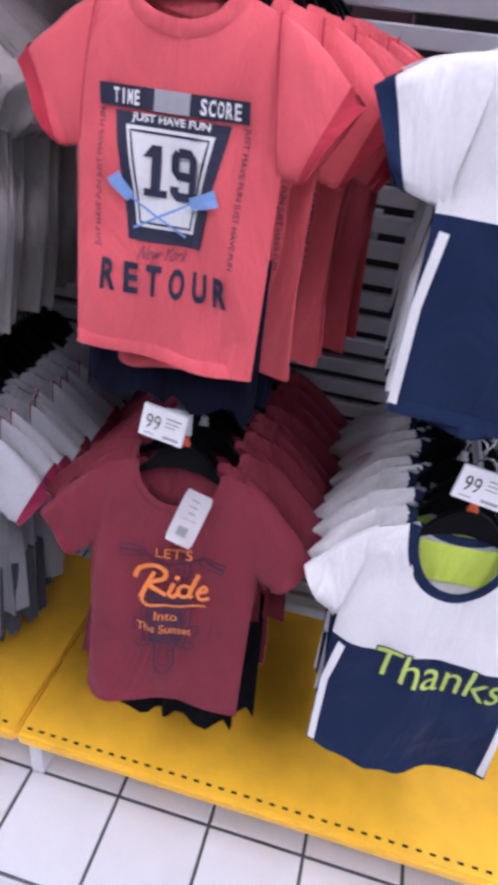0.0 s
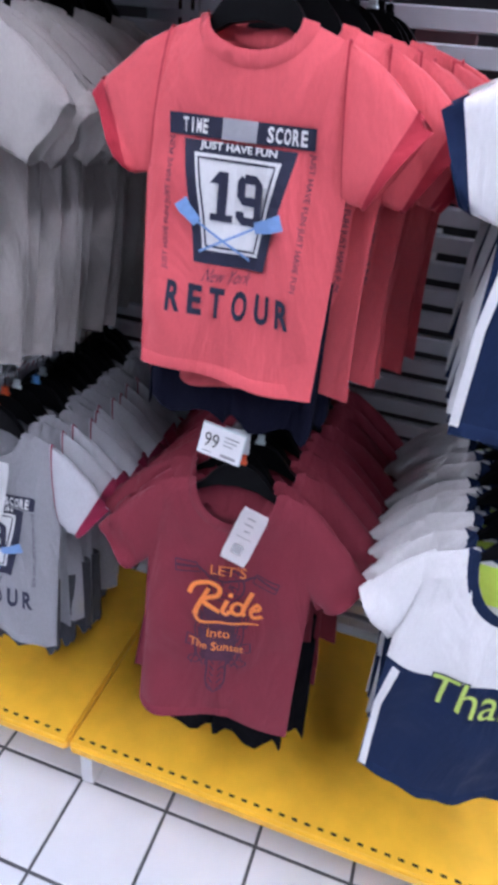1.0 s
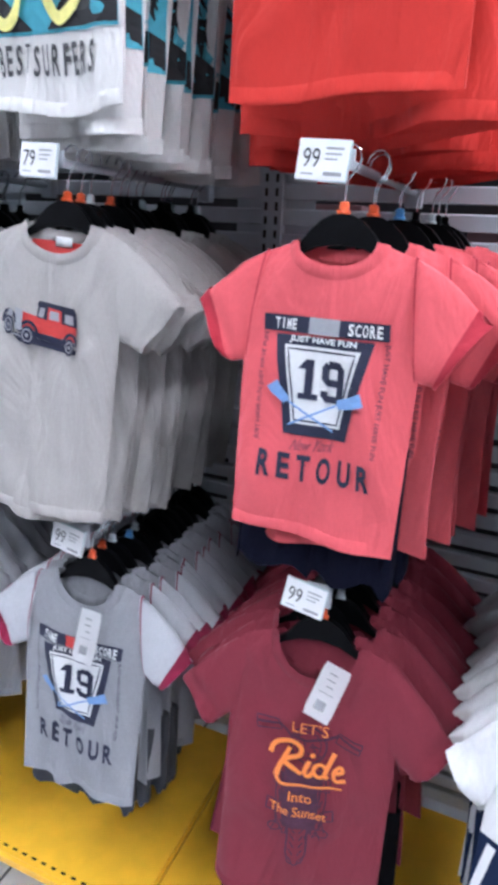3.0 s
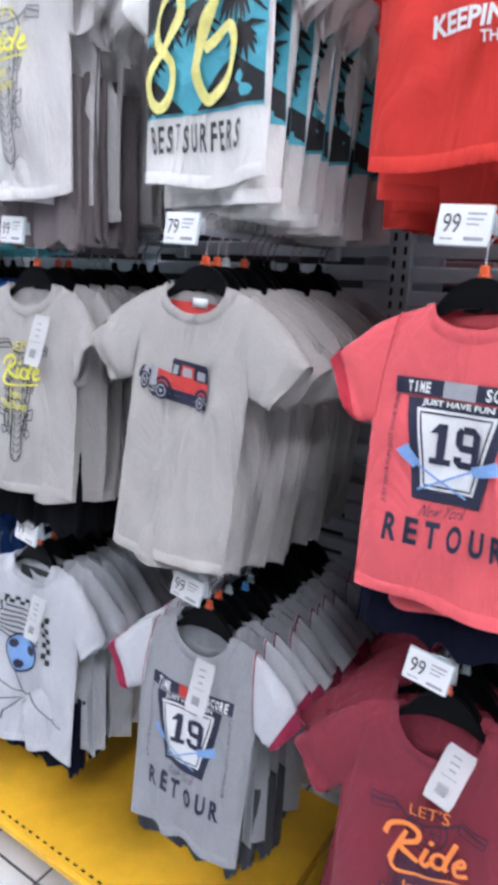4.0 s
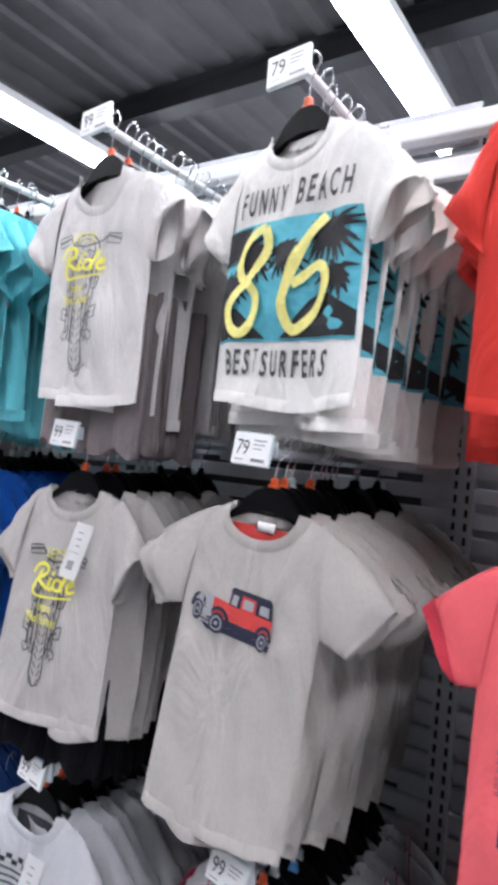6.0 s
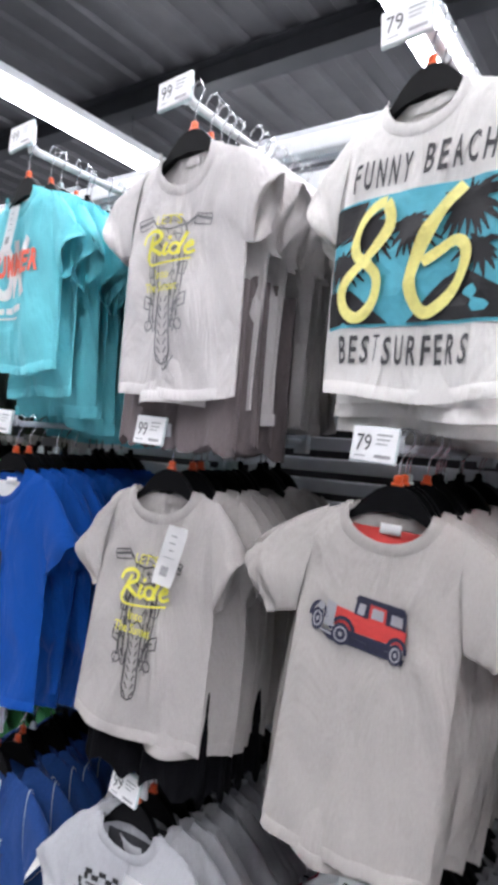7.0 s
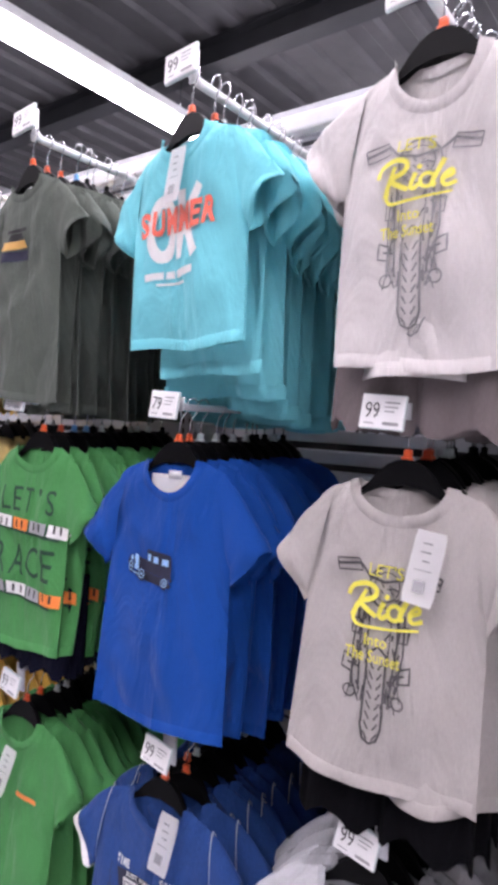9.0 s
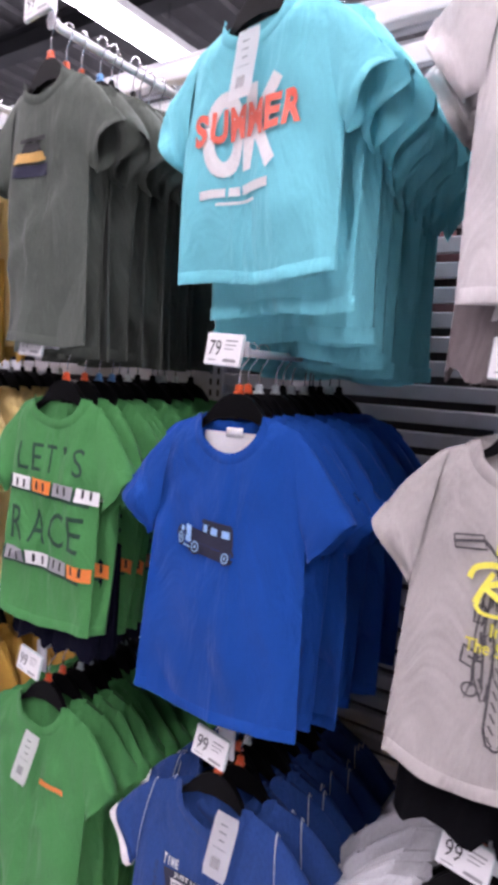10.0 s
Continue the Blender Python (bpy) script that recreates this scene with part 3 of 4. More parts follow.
for k in range(-3, 2):
    xa, xb = JOINT + k * BAY + 0.002, JOINT + (k + 1) * BAY - 0.002
    bm = boxed(xa, xb, 0.955, WALL_Y - 0.013, 0.140, 0.170)
    bmesh.ops.bevel(bm, geom=[e for e in bm.edges if all(v.co.y < 1 for v in e.verts) or (e.verts[0].co.x == e.verts[1].co.x)], offset=0.006, segments=3, affect="EDGES")
    shelf = part("base_shelf", bm, YELLOW, unit, "bright yellow painted steel base shelf", False)
    bm = bmesh.new()
    for j in range(int((xb - xa) / 0.025) - 1):
        x = xa + 0.02 + 0.025 * j
        box(bm, x - 0.0055, x + 0.0055, 0.972, 0.977, 0.1695, 0.1706)
    part("perforation", bm, HOLE, shelf, "row of small dark punched slots", False)
    for x in (xa + 0.02,):
        bm = boxed(x - 0.016, x + 0.012, 0.985, 1.03, 0.0, 0.140, bevel=0.003)
        box(bm, x - 0.005, x + 0.002, 0.983, 0.986, 0.075, 0.095)
        part("foot_bracket", bm, ENAMEL, unit, "white steel foot bracket", False)
    part("plinth", boxed(xa, xb, 1.12, 1.14, 0.0, 0.139), STEEL, unit, "", False)

# goods on the far side, seen between the slats
for k, (x, z, w, h, m) in enumerate(((-1.12, 1.78, 0.10, 0.05, BOX_PINK), (-1.10, 1.72, 0.16, 0.04, BOX_PINK), (-1.16, 1.66, 0.07, 0.03, CARD), (-1.02, 1.62, 0.11, 0.05, BOX_PINK),
                                     (-0.70, 1.60, 0.14, 0.05, BOX_PINK), (0.20, 1.42, 0.10, 0.05, BOX_PINK), (0.28, 1.20, 0.08, 0.03, CARD), (0.24, 1.10, 0.05, 0.04, CARD), (-0.12, 1.46, 0.12, 0.05, BOX_PINK))):
    ob = new("goods_box", mesh_of(boxed(x - w / 2, x + w / 2, WALL_Y + 0.09, WALL_Y + 0.1995, z - h / 2, z + h / 2, bevel=0.003), "goods_box", False))
    ob.data.materials.append(m)
    tagged(ob, "small carton fixed on the dark panel behind the slats", "box", "goods behind the slats")


# ---- display arms with price cards ----
def arm_thing(x, z, top_row, price, tag_dx=-0.045, tilt=0.0, shift=(0.0, 0.0)):
    a = thing("display_arm", "white steel display arm with price card at its tip", "display arm", "display arms", pose(x, 0, z))
    tubes = bmesh.new()
    y_end = WALL_Y - 0.03
    tube(tubes, ((0, TIP_Y + 0.005, 0.004), (0, TIP_Y + 0.02, -0.004), (0, y_end, -0.004)), 0.008 if top_row else 0.006, 10)
    box(tubes, min(0, shift[0]) - 0.007, max(0, shift[0]) + 0.007, TIP_Y + 0.003, TIP_Y + 0.008, min(0, shift[1]) - 0.010, max(0, shift[1]) + 0.012)
    part("bar", tubes, ENAMEL if top_row else STEEL, a)
    bm = boxed(-0.015, 0.015, y_end - 0.004, WALL_Y - 0.0125, -0.03, 0.03, bevel=0.003)
    part("wall_bracket", bm, ENAMEL if top_row else STEEL, a, "", False)
    size = 1.16 if top_row else 1.06
    turn = Matrix.Translation((shift[0], TIP_Y, 0.018 + shift[1])) @ Matrix.Scale(size, 4) @ Matrix.Rotation(radians(-8), 4, "X") @ Matrix.Rotation(radians(tilt), 4, "Y")
    bm = boxed(tag_dx - 0.0015, tag_dx + 0.0595, -0.002, 0.003, -0.042, 0.003, bevel=0.002)
    bm.transform(turn)
    holder = part("price_holder", bm, CLIP_CLEAR, a, "clear plastic price card holder", False)
    bm = boxed(tag_dx, tag_dx + 0.058, -0.0032, -0.0021, -0.0405, 0.0015)
    bm.transform(turn)
    card = part("price_card", bm, CARD, holder, "white printed price card", False)
    bm = bmesh.new()
    polys = word(price, tag_dx + 0.016, -0.018, 0.019, 0.020, -0.005)
    for poly in polys:
        bm.faces.new([bm.verts.new((px, -0.0042, pz)) for px, pz in poly])
    bm.transform(turn)
    part("price_print", bm, CARD_INK, holder, "dark price numerals", False)
    bm = bmesh.new()
    for x0, x1, z0, z1 in ((0.032, 0.053, -0.036, -0.032), (0.006, 0.020, -0.0355, -0.034), (0.032, 0.052, -0.0085, -0.0065), (0.032, 0.050, -0.0140, -0.0125), (0.032, 0.046, -0.0195, -0.0180)):
        bm.faces.new([bm.verts.new((tag_dx + px, -0.0042, pz)) for px, pz in ((x0, z0), (x1, z0), (x1, z1), (x0, z1))])
    bm.transform(turn)
    part("small_print", bm, CARD_GREY, holder, "", False)
    return a


# ---- print designs: each adds its parts to a shirt ----
def stamp(shirt, tee, name, polys, ink, layer=0, label=""):
    return part(name, tee.decal(polys, 0.0018 + 0.0012 * layer), ink, shirt, label, False)


def score_print(shirt, tee, k=1.0, zt=-0.088, oars=INK_SKY, bands=True, box_ink=INK, low_ink=INK, cx=0.0, centre=INK_PALE):
    """Sports print: title band, shield with 19, oars, side lines and a long word."""
    X = lambda v: cx + v * k
    Z = lambda v: zt - v * k
    if bands:
        stamp(shirt, tee, "title_band", rect(X(-0.086), X(0.086), Z(0.022), Z(0)), box_ink)
        stamp(shirt, tee, "grey_block", rect(X(-0.022), X(0.022), Z(0.022), Z(0)), centre, 1)
    stamp(shirt, tee, "title_word", spaced("TIME", X(-0.054), Z(0.011), 0.030 * k, 0.0150 * k, 0.03, 0.80), INK_WHITE, 2)
    stamp(shirt, tee, "title_word", spaced("SCORE", X(0.056), Z(0.011), 0.043 * k, 0.0160 * k, 0.03, 0.80), INK_WHITE, 2)
    stamp(shirt, tee, "shield", quad((X(-0.044), Z(0.160)), (X(0.044), Z(0.160)), (X(0.068), Z(0.025)), (X(-0.068), Z(0.025)), 8), box_ink)
    stamp(shirt, tee, "motto_letters", word("JUST HAVE FUN", X(0), Z(0.0305), 0.094 * k, 0.0105 * k, 0.03), INK_WHITE, 1)
    stamp(shirt, tee, "number_field", quad((X(-0.034), Z(0.144)), (X(0.034), Z(0.144)), (X(0.053), Z(0.038)), (X(-0.053), Z(0.038)), 8), INK_WHITE, 1)
    stamp(shirt, tee, "number_border", line([(X(-0.030), Z(0.139)), (X(0.030), Z(0.139)), (X(0.047), Z(0.043)), (X(-0.047), Z(0.043))], 0.0024 * k, closed=True), box_ink, 2)
    one = rect(X(-0.019), X(-0.008), Z(0.108), Z(0.055), 0.012) + rect(X(-0.027), X(0.0), Z(0.109), Z(0.101), 0.012)
    one += quad((X(-0.029), Z(0.068)), (X(-0.019), Z(0.068)), (X(-0.010), Z(0.055)), (X(-0.019), Z(0.055)), 2)
    nine = line([(X(0.012), Z(0.059)), (X(0.026), Z(0.059)), (X(0.031), Z(0.064)), (X(0.031), Z(0.100)), (X(0.026), Z(0.105)), (X(0.012), Z(0.105)), (X(0.008), Z(0.100)), (X(0.008), Z(0.095))], 0.010 * k)
    nine += line([(X(0.012), Z(0.059)), (X(0.008), Z(0.064)), (X(0.008), Z(0.078)), (X(0.012), Z(0.083)), (X(0.030), Z(0.083))], 0.010 * k)
    stamp(shirt, tee, "number", one + nine, box_ink, 3)
    stamp(shirt, tee, "oar", line([(X(-0.064), Z(0.092)), (X(-0.058), Z(0.100)), (X(-0.042), Z(0.114))], 0.018 * k, 0.7) + line([(X(-0.044), Z(0.112)), (X(0.026), Z(0.148))], 0.0028 * k), oars, 4)
    stamp(shirt, tee, "oar", line([(X(0.064), Z(0.098)), (X(0.050), Z(0.104)), (X(0.030), Z(0.110))], 0.018 * k, 0.7) + line([(X(0.032), Z(0.109)), (X(-0.036), Z(0.146))], 0.0028 * k), oars, 5)
    stamp(shirt, tee, "side_text", word("JUST HAVE FUN JUST HAVE FUN", X(-0.082), Z(0.100), 0.150 * k, 0.008 * k, 0.0, 0, 90), low_ink)
    stamp(shirt, tee, "side_text", word("JUST HAVE FUN JUST HAVE FUN", X(0.084), Z(0.100), 0.150 * k, 0.008 * k, 0.0, 0, -90), low_ink)
    stamp(shirt, tee, "script_letters", word("New York", X(0.0), Z(0.172), 0.056 * k, 0.016 * k, -0.01, 0.5, 4), low_ink)
    stamp(shirt, tee, "long_word", spaced("RETOUR", X(0.004), Z(0.206), 0.160 * k, 0.038 * k, 0.035, 0.66), low_ink)


def ride_letters(shirt, tee, ink, cx, z, k, tall=1.0):
    cx -= 0.006 * k
    X = lambda v: cx + v * k
    Z = lambda v: z - v * k * tall
    stamp(shirt, tee, "upper_letters", word("LET'S", X(0.006), Z(0.0), 0.052 * k, 0.018 * k, 0.0), ink, 2)
    letters_z = Z
    Z = lambda v: letters_z(v + 0.008)
    script = []
    script += line(bend([(X(-0.036), Z(0.062)), (X(-0.032), Z(0.048)), (X(-0.020), Z(0.022))], n=4), 0.009 * k, 0.7)
    script += line(bend([(X(-0.048), Z(0.034)), (X(-0.042), Z(0.020)), (X(-0.020), Z(0.013)), (X(-0.004), Z(0.018)), (X(-0.006), Z(0.030)), (X(-0.026), Z(0.040)), (X(-0.012), Z(0.050)), (X(0.000), Z(0.056))], n=4), 0.0075 * k)
    script += line(bend([(X(0.010), Z(0.034)), (X(0.004), Z(0.052)), (X(0.010), Z(0.056)), (X(0.016), Z(0.050))], n=4), 0.007 * k) + oval(X(0.014), Z(0.026), 0.004 * k, 0.004 * k, 8)
    script += ring(X(0.026), Z(0.046), 0.009 * k, 0.010 * k, 0.006 * k, 14) + line(bend([(X(0.045), Z(0.016)), (X(0.034), Z(0.048)), (X(0.038), Z(0.055))], n=4), 0.007 * k)
    script += line(bend([(X(0.044), Z(0.046)), (X(0.058), Z(0.040)), (X(0.055), Z(0.033)), (X(0.046), Z(0.044)), (X(0.050), Z(0.055)), (X(0.064), Z(0.050))], n=4), 0.006 * k)
    script += line(bend([(X(-0.036), Z(0.062)), (X(-0.026), Z(0.072)), (X(0.010), Z(0.071)), (X(0.060), Z(0.064))], n=4), 0.006 * k, 0.5)
    stamp(shirt, tee, "script_letters", script, ink, 3)
    stamp(shirt, tee, "lower_letters", word("Into", X(0.002), Z(0.090), 0.034 * k, 0.016 * k, 0.01), ink, 2)
    stamp(shirt, tee, "lower_letters", word("The Sunset", X(0.0), Z(0.112), 0.084 * k, 0.017 * k, 0.01), ink, 2)


def motorbike_print(shirt, tee, ink, cx, z, k, solid=False, thin=0.75):
    """A motorcycle seen head on, in thin drawn lines, narrow under its wide handlebar."""
    X = lambda v: cx + v * k * (0.80 if abs(v) < 0.07 else 0.94)
    Z = lambda v: z - v * k
    g = line([(X(-0.080), Z(0.006)), (X(-0.050), Z(0.000)), (X(-0.030), Z(0.016)), (X(0.0), Z(0.020)), (X(0.035), Z(0.012)), (X(0.055), Z(0.0)), (X(0.082), Z(0.010))], 0.005 * k * thin)
    g += line([(X(-0.082), Z(-0.002)), (X(-0.054), Z(-0.006)), (X(-0.046), Z(0.010)), (X(-0.078), Z(0.014))], 0.003 * k * thin, closed=True)
    g += line([(X(0.084), Z(0.002)), (X(0.056), Z(-0.004)), (X(0.050), Z(0.012)), (X(0.080), Z(0.018))], 0.003 * k * thin, closed=True)
    g += ring(X(0.004), Z(0.026), 0.026 * k, 0.028 * k, 0.004 * k * thin, 22) + ring(X(0.004), Z(0.026), 0.018 * k, 0.020 * k, 0.002 * k * thin, 20)
    for s in (-1, 1):
        g += line([(X(s * 0.030), Z(0.055)), (X(s * 0.034), Z(0.100)), (X(s * 0.028), Z(0.170))], 0.004 * k * thin)
        g += line([(X(s * 0.040), Z(0.060)), (X(s * 0.046), Z(0.110)), (X(s * 0.040), Z(0.160)), (X(s * 0.026), Z(0.185))], 0.003 * k * thin)
        g += line([(X(s * 0.036), Z(0.075)), (X(s * 0.050), Z(0.075)), (X(s * 0.050), Z(0.095)), (X(s * 0.036), Z(0.095))], 0.003 * k * thin, closed=True)
        g += line([(X(s * 0.042), Z(0.130)), (X(s * 0.060), Z(0.124)), (X(s * 0.062), Z(0.144)), (X(s * 0.044), Z(0.148))], 0.004 * k * thin, closed=True)
        g += line([(X(s * 0.030), Z(0.140)), (X(s * 0.052), Z(0.136))], 0.004 * k * thin)
        g += ring(X(s * 0.044), Z(0.174), 0.009 * k, 0.008 * k, 0.003 * k * thin, 12)
        g += line([(X(s * 0.020), Z(0.066)), (X(s * 0.020), Z(0.120))], 0.002 * k * thin)
    tyre = [(X(-0.017), Z(0.118)), (X(-0.018), Z(0.215)), (X(-0.012), Z(0.232)), (X(0.0), Z(0.237)), (X(0.012), Z(0.232)), (X(0.018), Z(0.215)), (X(0.017), Z(0.118)), (X(0.0), Z(0.108))]
    g += line(tyre, 0.0042 * k * thin, closed=True)
    for j in range(8):
        zz = 0.128 + 0.0135 * j
        g += line([(X(-0.012), Z(zz)), (X(-0.004), Z(zz + 0.010))], 0.003 * k * thin) + line([(X(0.012), Z(zz)), (X(0.004), Z(zz + 0.010))], 0.003 * k * thin)
    rng = random.Random(8)
    for _ in range(46):
        x, d = rng.choice((-1, 1)) * rng.uniform(0.016, 0.044), rng.uniform(0.058, 0.180)
        g += line([(X(x), Z(d)), (X(x + rng.uniform(-0.008, 0.008)), Z(d + rng.uniform(0.006, 0.024)))], rng.uniform(0.0012, 0.0036) * k)
    for _ in range(14):
        x, d = rng.uniform(-0.022, 0.022), rng.uniform(0.006, 0.050)
        g += line([(X(x), Z(d)), (X(x + rng.uniform(-0.012, 0.012)), Z(d + rng.uniform(-0.006, 0.006)))], 0.002 * k)
    if solid:
        g += quad((X(-0.03), Z(0.17)), (X(0.03), Z(0.17)), (X(0.03), Z(0.07)), (X(-0.03), Z(0.07)), 6)
    stamp(shirt, tee, "motorbike_drawing", g, ink, 0)


def old_car_print(shirt, tee, cx, z, k, body, dark, pale):
    """A tall vintage saloon, seen from its front corner."""
    def at(x, d):
        return cx + x * k, z - (d + 0.10 * x) * k

    def patch(name, ink, layer, *corners):
        stamp(shirt, tee, name, quad(*(at(*c) for c in corners), 3), ink, layer)

    def disc(name, ink, layer, x, d, rx, rz, hollow=0.0):
        px, pz = at(x, d)
        stamp(shirt, tee, name, ring(px, pz, rx * k, rz * k, hollow * k, 16) if hollow else oval(px, pz, rx * k, rz * k, 16), ink, layer)

    patch("car_shadow", dark, 0, (-0.040, 0.068), (0.058, 0.066), (0.060, 0.058), (-0.060, 0.056))
    patch("roof", dark, 2, (-0.012, 0.007), (0.056, 0.006), (0.052, -0.001), (-0.008, 0.000))
    patch("cabin", dark, 1, (-0.012, 0.030), (0.057, 0.030), (0.055, 0.004), (-0.010, 0.004))
    patch("door_panel", body, 2, (0.008, 0.046), (0.030, 0.047), (0.030, 0.007), (0.009, 0.006))
    patch("bonnet", body, 1, (-0.044, 0.046), (-0.012, 0.047), (-0.012, 0.024), (-0.042, 0.022))
    patch("car_panel", body, 2, (-0.014, 0.047), (0.058, 0.047), (0.058, 0.026), (-0.014, 0.025))
    patch("running_board", dark, 2, (-0.016, 0.056), (0.042, 0.057), (0.042, 0.048), (-0.016, 0.047))
    patch("car_pane", pale, 3, (-0.007, 0.023), (0.003, 0.023), (0.004, 0.009), (-0.005, 0.009))
    patch("car_pane", pale, 3, (0.012, 0.023), (0.027, 0.023), (0.027, 0.010), (0.013, 0.010))
    patch("car_pane", pale, 3, (0.036, 0.023), (0.052, 0.023), (0.051, 0.010), (0.037, 0.010))
    patch("radiator", pale, 3, (-0.049, 0.050), (-0.036, 0.051), (-0.035, 0.020), (-0.047, 0.018))
    patch("bumper", pale, 3, (-0.066, 0.058), (-0.034, 0.061), (-0.034, 0.058), (-0.066, 0.055))
    for x, d, rx, rz in ((-0.024, 0.055, 0.0125, 0.0145), (0.048, 0.056, 0.010, 0.013), (-0.058, 0.046, 0.0085, 0.0150)):
        px, pz = at(x, d - 0.003)
        stamp(shirt, tee, "wing", ring(px, pz, rx * 1.25 * k, rz * 1.2 * k, 0.005 * k, 12, 0, 180), dark, 3)
        disc("tyre", dark, 4, x, d, rx, rz)
        disc("wheel_ring", pale, 5, x, d, rx * 0.62, rz * 0.62, 0.0022)
        disc("wheel_hub", pale, 5, x, d, rx * 0.22, rz * 0.22)
    disc("lamp", pale, 5, -0.054, 0.028, 0.0045, 0.0055)


def beach_print(shirt, tee):
    x0, x1, z1, z0 = -0.124, 0.128, -0.128, -0.296
    stamp(shirt, tee, "sky_field", rect(x0, x1, z0, z1), INK_TEAL)
    rng = random.Random(4)
    g = [[(x0, z0 + 0.004), (x0, z0 + 0.050), (-0.075, z0 + 0.048), (-0.02, z0 + 0.004)], [(0.005, z0 + 0.004), (0.05, z0 + 0.055), (0.075, z0 + 0.066), (x1, z0 + 0.035), (x1, z0 + 0.004)],
         [(x0, z1 - 0.002), (-0.06, z1 - 0.004), (-0.075, z1 - 0.04), (x0, z1 - 0.055)]]
    for cx, cz, r, n in ((-0.055, z1 - 0.045, 0.052, 22), (0.005, z1 - 0.048, 0.040, 18), (0.078, z1 - 0.030, 0.055, 24), (-0.095, z1 - 0.085, 0.040, 16), (0.095, z1 - 0.085, 0.034, 14)):
        for i in range(n):
            a = 2 * math.pi * (i + rng.uniform(-0.3, 0.3)) / n
            rr = r * rng.uniform(0.6, 1.1)
            tip = (min(x1, max(x0, cx + rr * math.cos(a))), min(z1, max(z0, cz + rr * math.sin(a) * 0.85 - 0.008)))
            g += line([(cx, cz), ((cx + tip[0]) / 2, (cz + tip[1]) / 2 + 0.005), tip], 0.013, 0.15)
    stamp(shirt, tee, "palm_silhouette", g, INK_BLACK, 1)
    eight = [(-0.030, z1 - 0.012), (-0.052, z1 - 0.022), (-0.072, z1 - 0.052), (-0.070, z1 - 0.074), (-0.050, z1 - 0.088), (-0.036, z1 - 0.106), (-0.040, z1 - 0.136), (-0.060, z1 - 0.156), (-0.082, z1 - 0.146),
             (-0.088, z1 - 0.122), (-0.070, z1 - 0.094), (-0.040, z1 - 0.070), (-0.022, z1 - 0.038)]
    six = [(0.072, z1 - 0.008), (0.034, z1 - 0.050), (0.012, z1 - 0.110), (0.020, z1 - 0.146), (0.040, z1 - 0.152), (0.074, z1 - 0.116), (0.082, z1 - 0.084), (0.062, z1 - 0.072), (0.026, z1 - 0.094)]
    stamp(shirt, tee, "big_number", line(bend(eight, True), 0.015, closed=True) + line(bend(six), 0.017, 0.8), INK_PALE_YELLOW, 4)
    stamp(shirt, tee, "upper_letters", spaced("FUNNY", -0.046, -0.098, 0.086, 0.036, 0.02, 0.66, 0.10), INK_GREY)
    stamp(shirt, tee, "upper_letters", spaced("BEACH", 0.060, -0.094, 0.088, 0.036, 0.02, 0.66, 0.10), INK_GREY)
    stamp(shirt, tee, "lower_letters", spaced("BES", -0.070, -0.324, 0.046, 0.036, 0.02, 0.66, 0.1) + word("T", -0.038, -0.322, 0.008, 0.034, -0.01, 0.1), INK_GREY)
    stamp(shirt, tee, "lower_letters", spaced("SURFERS", 0.030, -0.326, 0.116, 0.036, 0.02, 0.66, 0.1), INK_GREY)


def keep_print(shirt, tee):
    stamp(shirt, tee, "big_letter", ring(0.030, -0.158, 0.042, 0.046, 0.023, 26), INK_WHITE)
    stamp(shirt, tee, "dark_letter", word("S", -0.042, -0.150, 0.026, 0.040, 0.03), INK, 2)
    stamp(shirt, tee, "dark_bar", rect(-0.022, 0.085, -0.170, -0.132), INK, 2)
    stamp(shirt, tee, "white_letters", word("KEEPING IT", 0.002, -0.238, 0.132, 0.022, 0.03), INK_WHITE)
    stamp(shirt, tee, "small_letters", word("THE REAL", 0.024, -0.258, 0.060, 0.011, 0.02), INK_WHITE)


def summer_print(shirt, tee):
    stamp(shirt, tee, "big_letter", ring(-0.046, -0.152, 0.026, 0.046, 0.021, 28), INK_WHITE)
    stamp(shirt, tee, "big_letter", line([(0.004, -0.096), (-0.001, -0.206)], 0.021) + line([(0.050, -0.096), (0.006, -0.158)], 0.020) + line([(0.012, -0.150), (0.050, -0.206)], 0.020), INK_WHITE)
    stamp(shirt, tee, "band_letters", spaced("SUMMER", -0.003, -0.142, 0.194, 0.044, 0.045, 0.86), INK_SALMON, 2)
    stamp(shirt, tee, "small_print", rect(-0.090, -0.042, -0.235, -0.223) + rect(-0.037, -0.018, -0.235, -0.223) + rect(-0.013, 0.047, -0.235, -0.223), INK_WHITE)
    stamp(shirt, tee, "small_print", rect(-0.056, 0.014, -0.246, -0.242), INK_WHITE)


